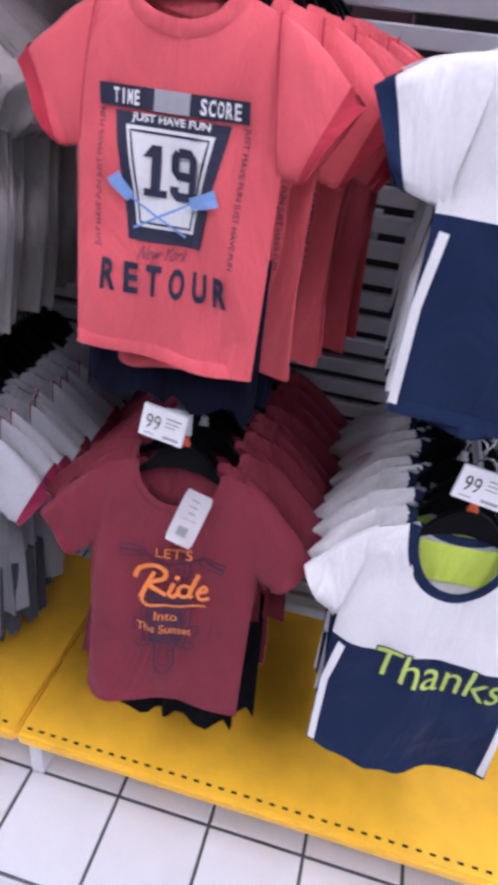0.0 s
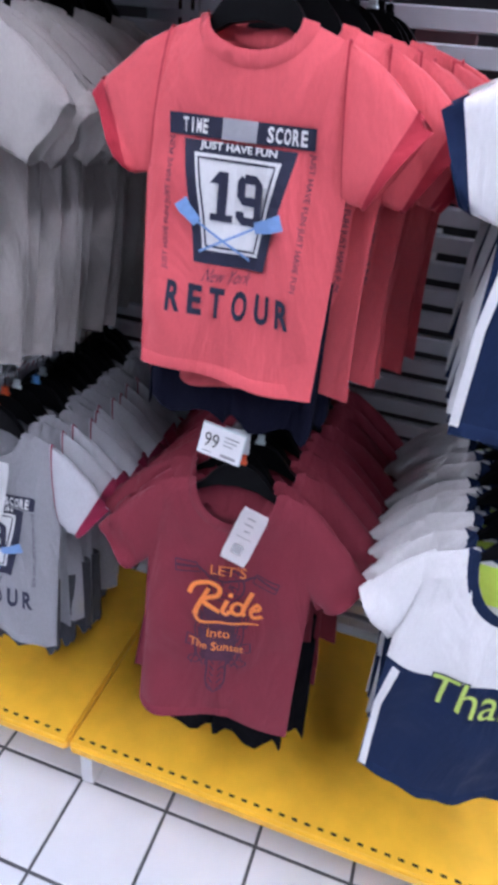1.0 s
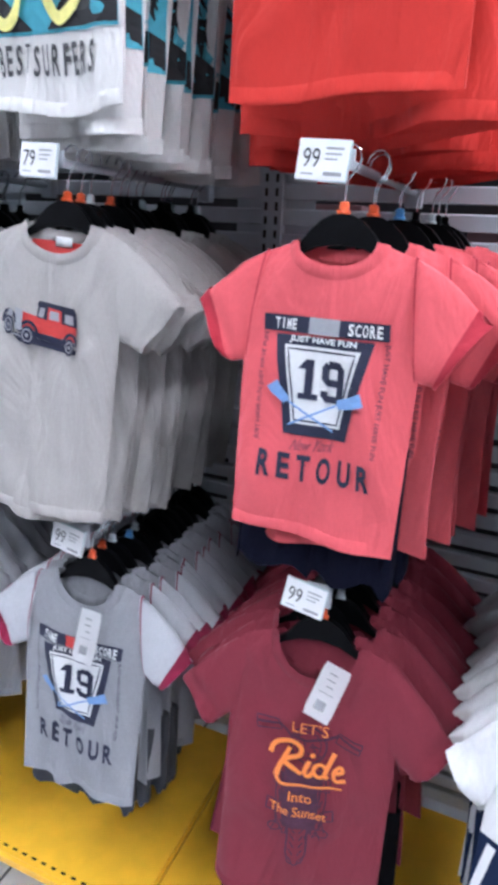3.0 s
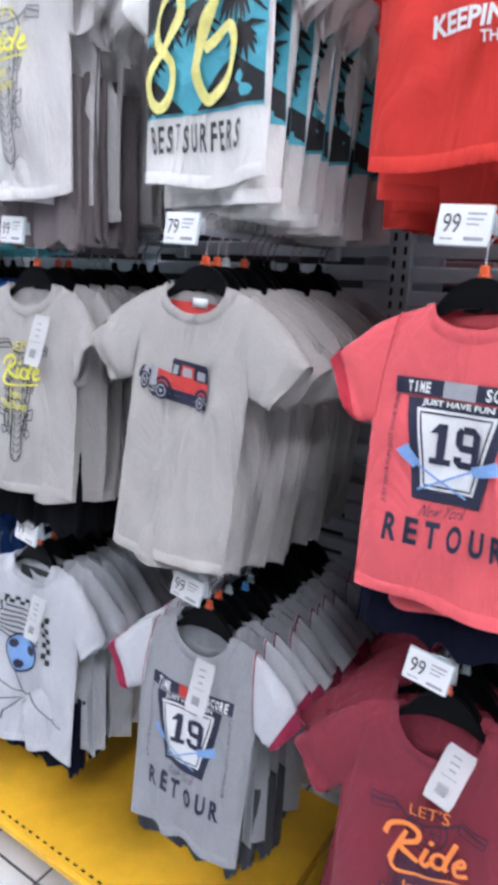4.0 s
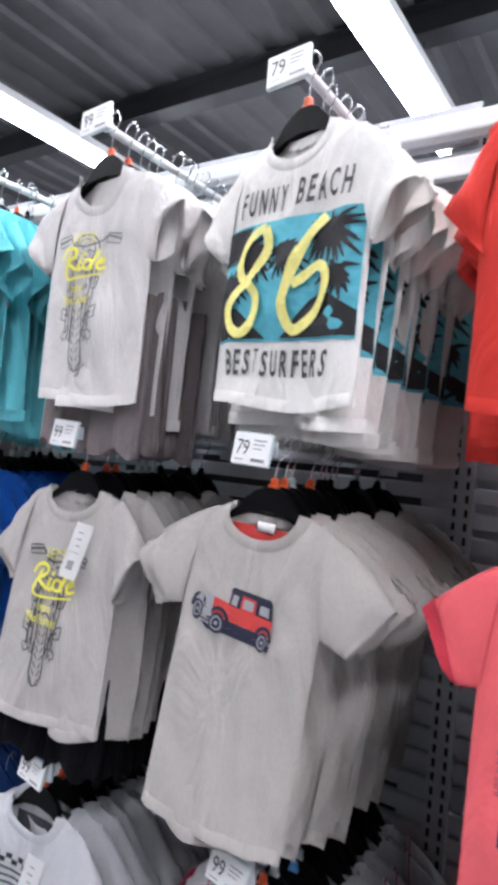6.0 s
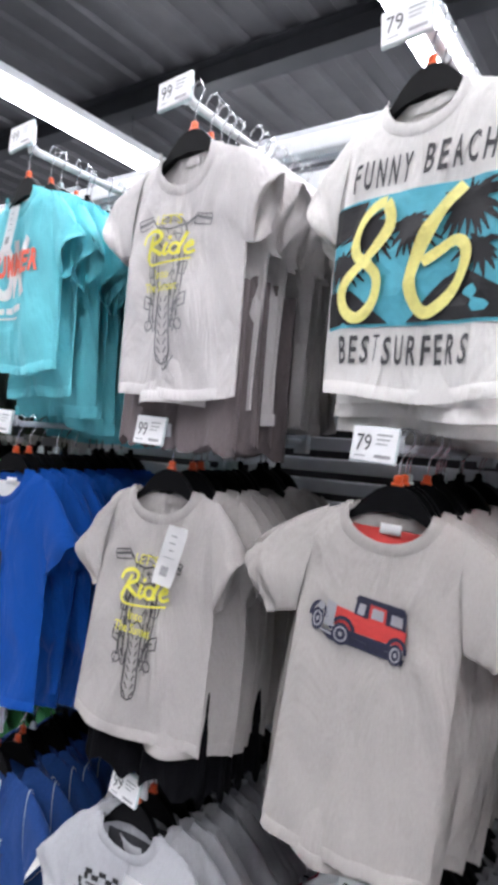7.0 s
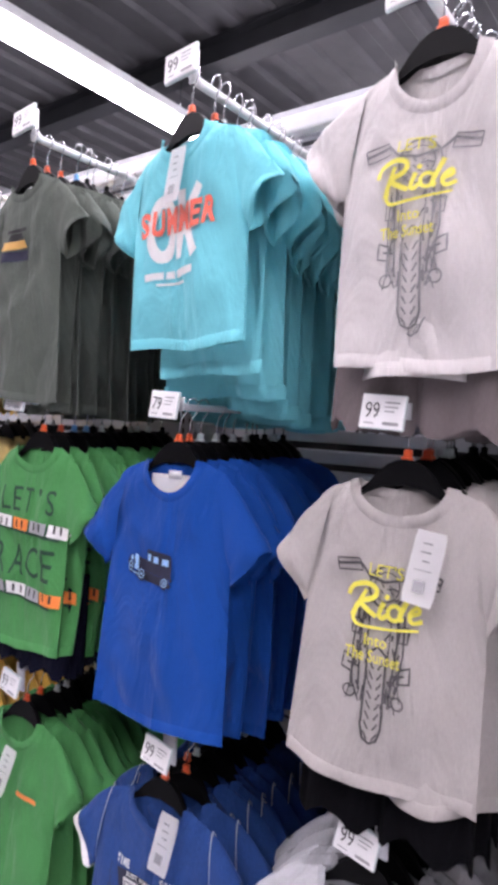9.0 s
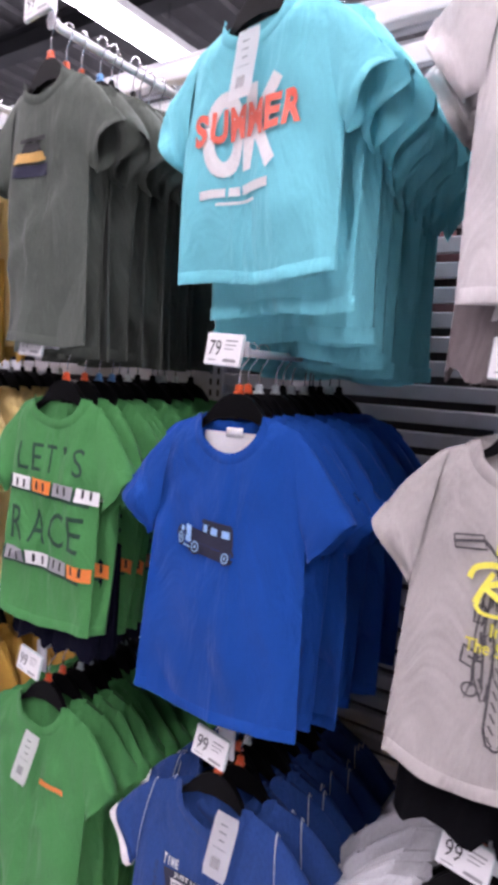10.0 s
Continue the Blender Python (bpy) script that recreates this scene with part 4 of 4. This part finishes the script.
def race_print(shirt, tee):
    stamp(shirt, tee, "letters", spaced("LET'S", 0.0, -0.112, 0.160, 0.050, 0.0, 0.74), INK_DARKGREEN)
    stamp(shirt, tee, "letters", spaced("RACE", 0.002, -0.236, 0.180, 0.062, 0.0, 0.76), INK_DARKGREEN)
    for cz, order in ((-0.164, (INK_WHITE, INK_ORANGE, INK_PALE, INK_WHITE)), (-0.296, (INK_PALE, INK_WHITE, INK_PALE, INK_ORANGE))):
        stamp(shirt, tee, "car_shadow", quad((-0.105, cz - 0.012), (0.100, cz - 0.022), (0.100, cz + 0.004), (-0.105, cz + 0.014), 6), INK_DARKGREEN, 1)
        for i, ink in enumerate(order):
            x = -0.092 + 0.054 * i
            stamp(shirt, tee, "small_car", quad((x, cz - 0.008 - 0.002 * i), (x + 0.048, cz - 0.010 - 0.002 * i), (x + 0.048, cz + 0.014 - 0.002 * i), (x, cz + 0.016 - 0.002 * i), 2), ink, 2)
            stamp(shirt, tee, "car_window", rect(x + 0.012, x + 0.017, cz - 0.006, cz + 0.009), INK_BLACK, 3)
            stamp(shirt, tee, "car_window", rect(x + 0.030, x + 0.035, cz - 0.007, cz + 0.008), INK_BLACK, 3)


def flag_print(shirt, tee):
    g = []
    for i in range(9):
        for j in range(2):
            if (i + j) % 2 == 0:
                x, z = -0.070 + 0.013 * i, -0.092 - 0.008 * j
                g += rect(x, x + 0.013, z - 0.008, z)
            if (i + j) % 2:
                x, z = 0.040 + 0.011 * j, -0.110 - 0.012 * i
                g += rect(x, x + 0.011, z - 0.012, z)
                x, z = -0.080 + 0.008 * j - 0.004 * i, -0.100 - 0.010 * i
                g += rect(x, x + 0.008, z - 0.010, z)
    stamp(shirt, tee, "chequered_edge", g, INK_BLACK)
    bars = []
    for j in range(7):
        bars += line([(-0.066 - 0.003 * j, -0.114 - 0.011 * j), (0.030, -0.118 - 0.011 * j)], 0.004)
    stamp(shirt, tee, "text_block", bars, INK_GREY)
    stamp(shirt, tee, "ball", oval(-0.012, -0.208, 0.040, 0.040, 22), INK_SKY, 1)
    patch = oval(-0.030, -0.190, 0.012, 0.010, 7) + oval(0.012, -0.198, 0.011, 0.012, 7) + oval(-0.014, -0.232, 0.013, 0.010, 7) + ring(-0.012, -0.208, 0.040, 0.040, 0.005, 22)
    stamp(shirt, tee, "ball_pattern", patch, INK, 2)
    sketch = line([(-0.02, -0.25), (-0.01, -0.30), (0.05, -0.34), (0.095, -0.355)], 0.003) + line([(-0.085, -0.275), (-0.03, -0.30), (-0.01, -0.30)], 0.0025) + line([(-0.09, -0.33), (-0.01, -0.315), (-0.045, -0.35)], 0.0025)
    for j in range(4):
        sketch += line([(-0.090 + 0.012 * j, -0.372), (-0.084 + 0.012 * j, -0.348)], 0.004)
    stamp(shirt, tee, "sketch_lines", sketch, INK_GREY)


def thanks_print(shirt, tee):
    stamp(shirt, tee, "letter_outline", word("Thanks", 0.020, -0.236, 0.194, 0.058, 0.035, 0.0, -3), INK)
    stamp(shirt, tee, "letters", word("Thanks", 0.020, -0.236, 0.190, 0.054, 0.0, 0.0, -3), INK_LIME, 1)
    for s in (-1, 1):
        x = s * tee.hem * 0.96
        stamp(shirt, tee, "side_stripe", line([(s * tee.chest * 0.90, -0.22), (x, -0.30), (x, -tee.length + 0.01)], 0.011), INK_WHITE, 1)


def piping_print(shirt, tee):
    for s in (-1, 1):
        x = s * tee.hem * 0.96
        stamp(shirt, tee, "side_stripe", line([(s * tee.chest * 0.92, -0.18), (x, -0.26), (x, -tee.length + 0.01)], 0.011), INK_WHITE, 1)


def badge_print(shirt, tee):
    stamp(shirt, tee, "badge", rect(-0.052, 0.018, -0.106, -0.099) + quad((-0.046, -0.122), (0.006, -0.122), (0.000, -0.108), (-0.038, -0.108), 3), INK_BLACK)
    stamp(shirt, tee, "badge_car", quad((-0.062, -0.141), (0.018, -0.139), (0.010, -0.124), (-0.056, -0.123), 4), INK_PALE_ORANGE, 1)
    stamp(shirt, tee, "badge_shadow", rect(-0.064, 0.020, -0.164, -0.144), INK)


def stripe_print(shirt, tee):
    stamp(shirt, tee, "orange_stripe", line([(0.026, -0.146), (0.082, -0.152)], 0.011), INK_ORANGE)


# ---- stacks of shirts ----
def stack(x, arm_z, make, n, step=0.036, first=-0.004, turn=-7.0, grow=0.0, shorts=None, seed=1, wobble=7.5, lean=0.0, widen=1.0, drift=0.0, pitch=0.0, quick=3.0):
    """Hangs n shirts of one kind on an arm: make(front) builds one; grow: how much larger the last is; pitch: how far the hems swing out."""
    rng = random.Random(seed)
    lead = make(True)
    rest = [make(False), make(None)]
    used = set()
    for i in range(n):
        y = TIP_Y + first + step * i + (0.010 + rng.uniform(-0.007, 0.007) * (i > 1) if i else 0.0)
        tw = turn + (rng.uniform(-wobble, wobble) if i else 0)
        k = 1 + grow * (1 - math.exp(-i / quick)) + (rng.uniform(-0.02, 0.02) if i else 0)
        dx = rng.uniform(-0.013, 0.013) + drift * i / n if i else 0
        swing = pitch * (1 - 0.75 * i / n)
        tip = lean + (rng.uniform(-1.6, 1.6) if i else 0)
        at = pose(x + dx, y, arm_z, swing + (rng.uniform(-1.6, 1.6) if i > 1 else 0), tip, tw)
        if i == 0:
            lead.matrix_basis = at
        else:
            src = rest[i % 2]
            m = at @ Matrix.Translation((0, 0, -Tee.DROP)) @ Matrix.Diagonal((1 + (k - 1) * widen, 1, k, 1)) @ Matrix.Translation((0, 0, Tee.DROP))
            if src not in used:
                used.add(src)
                src.matrix_basis = m
            else:
                copy = copy_thing(src, Matrix())
                copy.matrix_basis = m
        put_hanger((rng.choice((0, 1, 2, 2)) if i < 4 else rng.choice((2, 3, 3))) if i > 1 else 0, pose(x + dx, y, arm_z, swing, tip, tw))
    for r in rest:
        if r not in used:
            for o in (*r.children_recursive, r):
                bpy.data.objects.remove(o)
    if shorts:
        cloth, half, top, bottom, label, m = shorts
        first_pair = shorts_thing(seed, half * 0.88, top, bottom, cloth, label, "shorts under the shirts")
        for i in range(m):
            at = pose(x + rng.uniform(-0.008, 0.012), TIP_Y + first + 0.010 + step * (i + 0.6), arm_z + rng.uniform(-0.012, 0.004), pitch * (1 - 0.75 * (i + 0.6) / n), lean + rng.uniform(-1.5, 1.5), turn + (rng.uniform(-4, 4) if i else 0))
            if i == 0:
                first_pair.matrix_basis = at
            else:
                copy_thing(first_pair, at)


TOP, MID, LOW = 2.047, 1.507, 0.940
COLS = {0: 0.475, 1: 0.065, 2: -0.352, 3: -0.745, 4: -1.145, 5: -1.575, 6: -1.985}


def kind_of(label, group, cloth, dims, seed, print_fn=None, tag=None, **colours):
    def make(front):
        more = dict(dims[3]) if len(dims) > 3 else {}
        if not front:
            more.update(depth=0.028, curve=2.6, fold=2.1, sway=0.008, cells=26)
        tee = Tee(seed + (0 if front else 17 if front is None else 29), *dims[:3], **more)
        shirt = tee_thing(tee, label, group, cloth, **colours)
        if print_fn:
            print_fn(shirt, tee)
        if tag and front:
            hang_tag(tee, shirt, *tag)
        return shirt
    return make


G = "shirts on display arms"
# column of white and navy shirts
stack(COLS[0], MID, kind_of("white and navy colour-block T-shirt with navy cuffs on a hanger", G, WHITE, (0.140, 0.385, 0.224, dict(droop=0.030)), 3, piping_print, None, cuff=NAVY, lower=NAVY, split=-0.163), 10, first=0.010, turn=-4, pitch=-4, seed=11, grow=0.03, step=0.040)
stack(COLS[0], LOW + 0.012, kind_of("white and navy T-shirt with lime lettering and navy collar", G, WHITE, (0.142, 0.440, 0.200, dict(neck=0.060, scoop=0.092, droop=0.085)), 5, thanks_print, None, collar=NAVY, cuff=WHITE, lower=NAVY, split=-0.212, lining=LIME), 11, first=0.030, turn=3, pitch=-7, seed=12, grow=0.0, step=0.036)
# column of red shirts
stack(COLS[1] - 0.022, TOP, kind_of("bright red T-shirt with white and navy lettering", G, RED, (0.146, 0.378, 0.190), 7, keep_print), 11, turn=-9, seed=13, grow=0.16, widen=1.0, drift=0.02, step=0.037, quick=1.6)
stack(COLS[1] - 0.004, MID + 0.005, kind_of("coral T-shirt with navy 19 sports print on a hanger", G, CORAL, (0.115, 0.380, 0.186, dict(droop=0.060, neck=0.049, scoop=0.031, chest=0.112)), 9, lambda s, t: score_print(s, t, 0.93, -0.092, cx=-0.002), None, cuff=CORAL_DARK, seam=CORAL_DARK), 9, first=0.012, turn=-3, pitch=-5, seed=14, grow=0.17, widen=1.4, drift=0.090, step=0.044,
      shorts=(DARK_NAVY, 0.128, -0.25, -0.450, "navy cotton shorts hung under a coral shirt", 7))
stack(COLS[1] + 0.012, LOW + 0.012, kind_of("maroon T-shirt with orange script lettering and faded print", G, MAROON, (0.134, 0.456, 0.213, dict(scoop=0.060, neck=0.060, chest=0.125, droop=0.098)), 21,
      lambda s, t: (motorbike_print(s, t, INK_SOFT, 0.000, -0.142, 1.05, True), ride_letters(s, t, INK_ORANGE, 0.004, -0.141, 1.04, 1.16)), (0.036, -0.026, 17, 0.010, 0.078)), 13, first=0.030, turn=4, pitch=-7, seed=15, grow=0.04, step=0.030,
      shorts=(BLACK, 0.140, -0.30, -0.515, "black cotton shorts hung under a maroon shirt", 7))
# column of beach, car and grey sports shirts
stack(COLS[2] + 0.012, TOP, kind_of("off-white T-shirt with teal palm beach print and yellow number", G, OFFWHITE, (0.131, 0.384, 0.190, dict(droop=0.080, neck=0.053, scoop=0.045, chest=0.128)), 23, beach_print), 12, first=-0.002, turn=-13, lean=1.5, seed=16, grow=0.15, step=0.034, quick=1.8)
stack(COLS[2] - 0.006, MID + 0.010, kind_of("heather grey T-shirt with red vintage car print", G, STONE, (0.110, 0.440, 0.203, dict(droop=0.072, neck=0.057, scoop=0.045, chest=0.114)), 25, lambda s, t: old_car_print(s, t, -0.012, -0.116, 1.0, INK_RED, INK, INK_PALE), None, lining=INK_RED, label_shown=True), 14, first=0.035, turn=3, pitch=-8, lean=2.8, seed=17, grow=0.07, widen=1.6, step=0.028)
stack(COLS[2] + 0.018, LOW + 0.005, kind_of("grey T-shirt with wine cuffs and 19 sports print", G, SLATE, (0.118, 0.415, 0.204, dict(droop=0.080, chest=0.120, neck=0.057, scoop=0.050)), 27, lambda s, t: score_print(s, t, 1.0, -0.112, cx=-0.006, centre=INK_RED), (0.022, -0.050, 3, 0.0), sleeve=SILVER, cuff=WINE, seam=WINE), 14, first=0.030, turn=4, pitch=-7, lean=1.6, seed=18, grow=0.03, step=0.028,
      shorts=(CHARCOAL, 0.124, -0.30, -0.460, "charcoal cotton shorts hung under a grey shirt", 6))
# column of pale shirts
stack(COLS[3] + 0.024, TOP, kind_of("pale grey T-shirt with yellow script and motorcycle drawing", G, PALE, (0.125, 0.390, 0.194, dict(droop=0.060, neck=0.054, scoop=0.062)), 29, lambda s, t: (motorbike_print(s, t, INK_FAINT, -0.010, -0.112, 0.97), ride_letters(s, t, INK_YELLOW, -0.012, -0.116, 0.88)), rolled=True), 12, turn=-3, pitch=-1, lean=0.6, seed=19, grow=0.1, step=0.030,
      shorts=(TAUPE, 0.138, -0.20, -0.465, "taupe cotton shorts hung under a pale shirt", 5))
stack(COLS[3] - 0.006, MID, kind_of("grey T-shirt with yellow script and motorcycle drawing", G, GREY, (0.131, 0.392, 0.182, dict(neck=0.063, scoop=0.045, chest=0.122, droop=0.092)), 31, lambda s, t: (motorbike_print(s, t, INK_GREY, -0.003, -0.113, 0.95), ride_letters(s, t, INK_YELLOW, -0.003, -0.118, 0.92)), (0.053, -0.058, 5, 0.0), rolled=True), 12, first=0.035, turn=2, pitch=-7, lean=0.6, seed=20, grow=0.07, step=0.029,
      shorts=(BLACK, 0.134, -0.25, -0.470, "black cotton shorts hung under a grey shirt", 6))
stack(COLS[3] - 0.032, LOW + 0.006, kind_of("light grey T-shirt with chequered flag and ball print", G, SILVER, (0.132, 0.420, 0.200, dict(droop=0.090, neck=0.055, scoop=0.045)), 33, flag_print, (0.034, -0.070, 4, 0.0), lining=CHARCOAL), 14, first=0.030, turn=3, pitch=-7, lean=0.5, seed=21, grow=0.03, step=0.028,
      shorts=(DARK_NAVY, 0.126, -0.30, -0.465, "dark navy shorts hung under a light grey shirt", 4))
# column of aqua and blue shirts
stack(COLS[4] + 0.002, TOP, kind_of("aqua T-shirt with white and salmon summer lettering", G, AQUA, (0.146, 0.349, 0.206, dict(chest=0.138, droop=0.085, neck=0.057, scoop=0.035)), 35, summer_print, (0.000, -0.030, 0, 0.0)), 11, first=0.0, turn=-9, seed=22, grow=0.38, widen=0.3, step=0.032, quick=2.2)
stack(COLS[4] - 0.026, MID, kind_of("royal blue T-shirt with small car print", G, BLUE, (0.141, 0.446, 0.197, dict(neck=0.054, scoop=0.058, chest=0.124, droop=0.108)), 37, lambda s, t: old_car_print(s, t, -0.020, -0.157, 0.82, INK, INK, INK_PALE_BLUE), None, lining=INK_WHITE, label_shown=True), 12, first=0.035, turn=4, pitch=-6, lean=-1.0, seed=23, grow=0.06, step=0.028)
stack(COLS[4] - 0.020, LOW - 0.026, kind_of("denim blue T-shirt with white cuffs and 19 sports print", G, DENIM, (0.138, 0.430, 0.194, dict(droop=0.075)), 39, lambda s, t: score_print(s, t, 1.0, -0.112, INK_RED, False), (0.042, -0.006, 4, 0.0), cuff=WHITE, seam=SILVER), 12, first=0.030, turn=4, pitch=-7, lean=0.5, seed=24, grow=0.03, step=0.028)
# column of olive and green shirts
stack(COLS[5], TOP, kind_of("olive grey T-shirt with a small car badge", G, OLIVE, (0.116, 0.445, 0.192, dict(droop=0.080, scoop=0.030)), 41, badge_print, label_shown=True), 12, first=0.0, turn=-5, seed=25, grow=0.08, step=0.030)
stack(COLS[5] + 0.030, MID, kind_of("green T-shirt with dark racing letters and small cars", G, GREEN, (0.118, 0.410, 0.188, dict(droop=0.105, scoop=0.042, neck=0.060)), 43, race_print), 12, first=0.030, turn=2, pitch=-6, seed=26, grow=0.05, step=0.029,
      shorts=(DARK_NAVY, 0.120, -0.25, -0.450, "navy cotton shorts hung under a green shirt", 5))
stack(COLS[5], LOW - 0.010, kind_of("green T-shirt with an orange stripe and paper tag", G, GREEN, (0.138, 0.430, 0.196, dict(droop=0.085, scoop=0.050)), 45, stripe_print, (0.002, -0.062, 8, 0.0)), 12, first=0.030, turn=3, pitch=-7, seed=27, grow=0.03, step=0.028,
      shorts=(MUSTARD, 0.130, -0.30, -0.475, "mustard cotton shorts hung under a green shirt", 4))
# column of yellow shirts
stack(COLS[6], TOP, kind_of("pale yellow T-shirt on a hanger", G, CREAM, (0.130, 0.420, 0.190), 47), 11, turn=-5, seed=28, grow=0.05, step=0.036, shorts=(MUSTARD, 0.130, -0.25, -0.475, "mustard cotton shorts hung under a yellow shirt", 5))
stack(COLS[6], MID, kind_of("pale yellow T-shirt on a black hanger", G, CREAM, (0.135, 0.430, 0.200), 49), 11, turn=-5, seed=29, grow=0.03, step=0.036)
stack(COLS[6], LOW, kind_of("mustard yellow T-shirt on a black hanger", G, MUSTARD, (0.140, 0.440, 0.205), 51), 11, turn=-5, seed=30, grow=0.02, step=0.036)

PRICES = {(0, 1): "99", (0, 2): "99", (1, 0): "99", (1, 1): "99", (1, 2): "99", (2, 0): "79", (2, 1): "79", (2, 2): "99", (3, 0): "99", (3, 1): "99", (3, 2): "99", (4, 0): "99", (4, 1): "79", (4, 2): "99", (5, 0): "99", (5, 1): "99", (5, 2): "99", (6, 0): "99", (6, 1): "99", (6, 2): "99"}
CARD_SHIFT = {(0, 2): (0.03, 0.0), (1, 2): (0.022, -0.013), (2, 2): (0.021, -0.020), (3, 2): (-0.004, -0.024), (4, 2): (0.014, -0.036), (5, 2): (0.01, -0.036),
              (2, 0): (0.0, 0.008), (3, 0): (0.002, 0.016), (4, 0): (0.003, 0.028), (5, 0): (-0.004, 0.040), (6, 0): (0.0, 0.045)}
for (c, r), price in PRICES.items():
    arm_thing(COLS[c] - 0.003, (TOP, MID, LOW)[r], r == 0, price, tag_dx=-0.055 if r else -0.05, tilt=(-6, 3, 8)[r], shift=CARD_SHIFT.get((c, r), (0.0, 0.0)))

# ---- floor tiles: those near the shelf singly, the rest in one ----
T, GAP = 0.2, 0.0035
tile_bm = box(bmesh.new(), GAP, T - GAP, GAP, T - GAP, -0.006, 0.0)
bmesh.ops.bevel(tile_bm, geom=[e for e in tile_bm.edges if all(v.co.z > -0.001 for v in e.verts)], offset=0.002, segments=1, affect="EDGES")
tile_mesh = mesh_of(tile_bm, "tile", False)
tile_mesh.materials.append(TILE)
far_verts, far_faces = [], []
for i in range(-40, 36):
    for j in range(-36, 50):
        x, y = -0.21 + T * i, 0.99 + T * j
        if -5 <= i < 7 and -8 <= j < 2:
            ob = new("tile", tile_mesh)
            ob.location, ob.parent = (x, y, 0), floor
        else:
            k = len(far_verts)
            far_verts += [(x + GAP, y + GAP, 0), (x + T - GAP, y + GAP, 0), (x + T - GAP, y + T - GAP, 0), (x + GAP, y + T - GAP, 0)]
            far_faces.append((k, k + 1, k + 2, k + 3))
me = bpy.data.meshes.new("far_tiles")
me.from_pydata(far_verts, [], far_faces)
me.materials.append(TILE)
ob = new("far_tiles", me)
ob.parent = floor
ob["kind"] = "stuff"
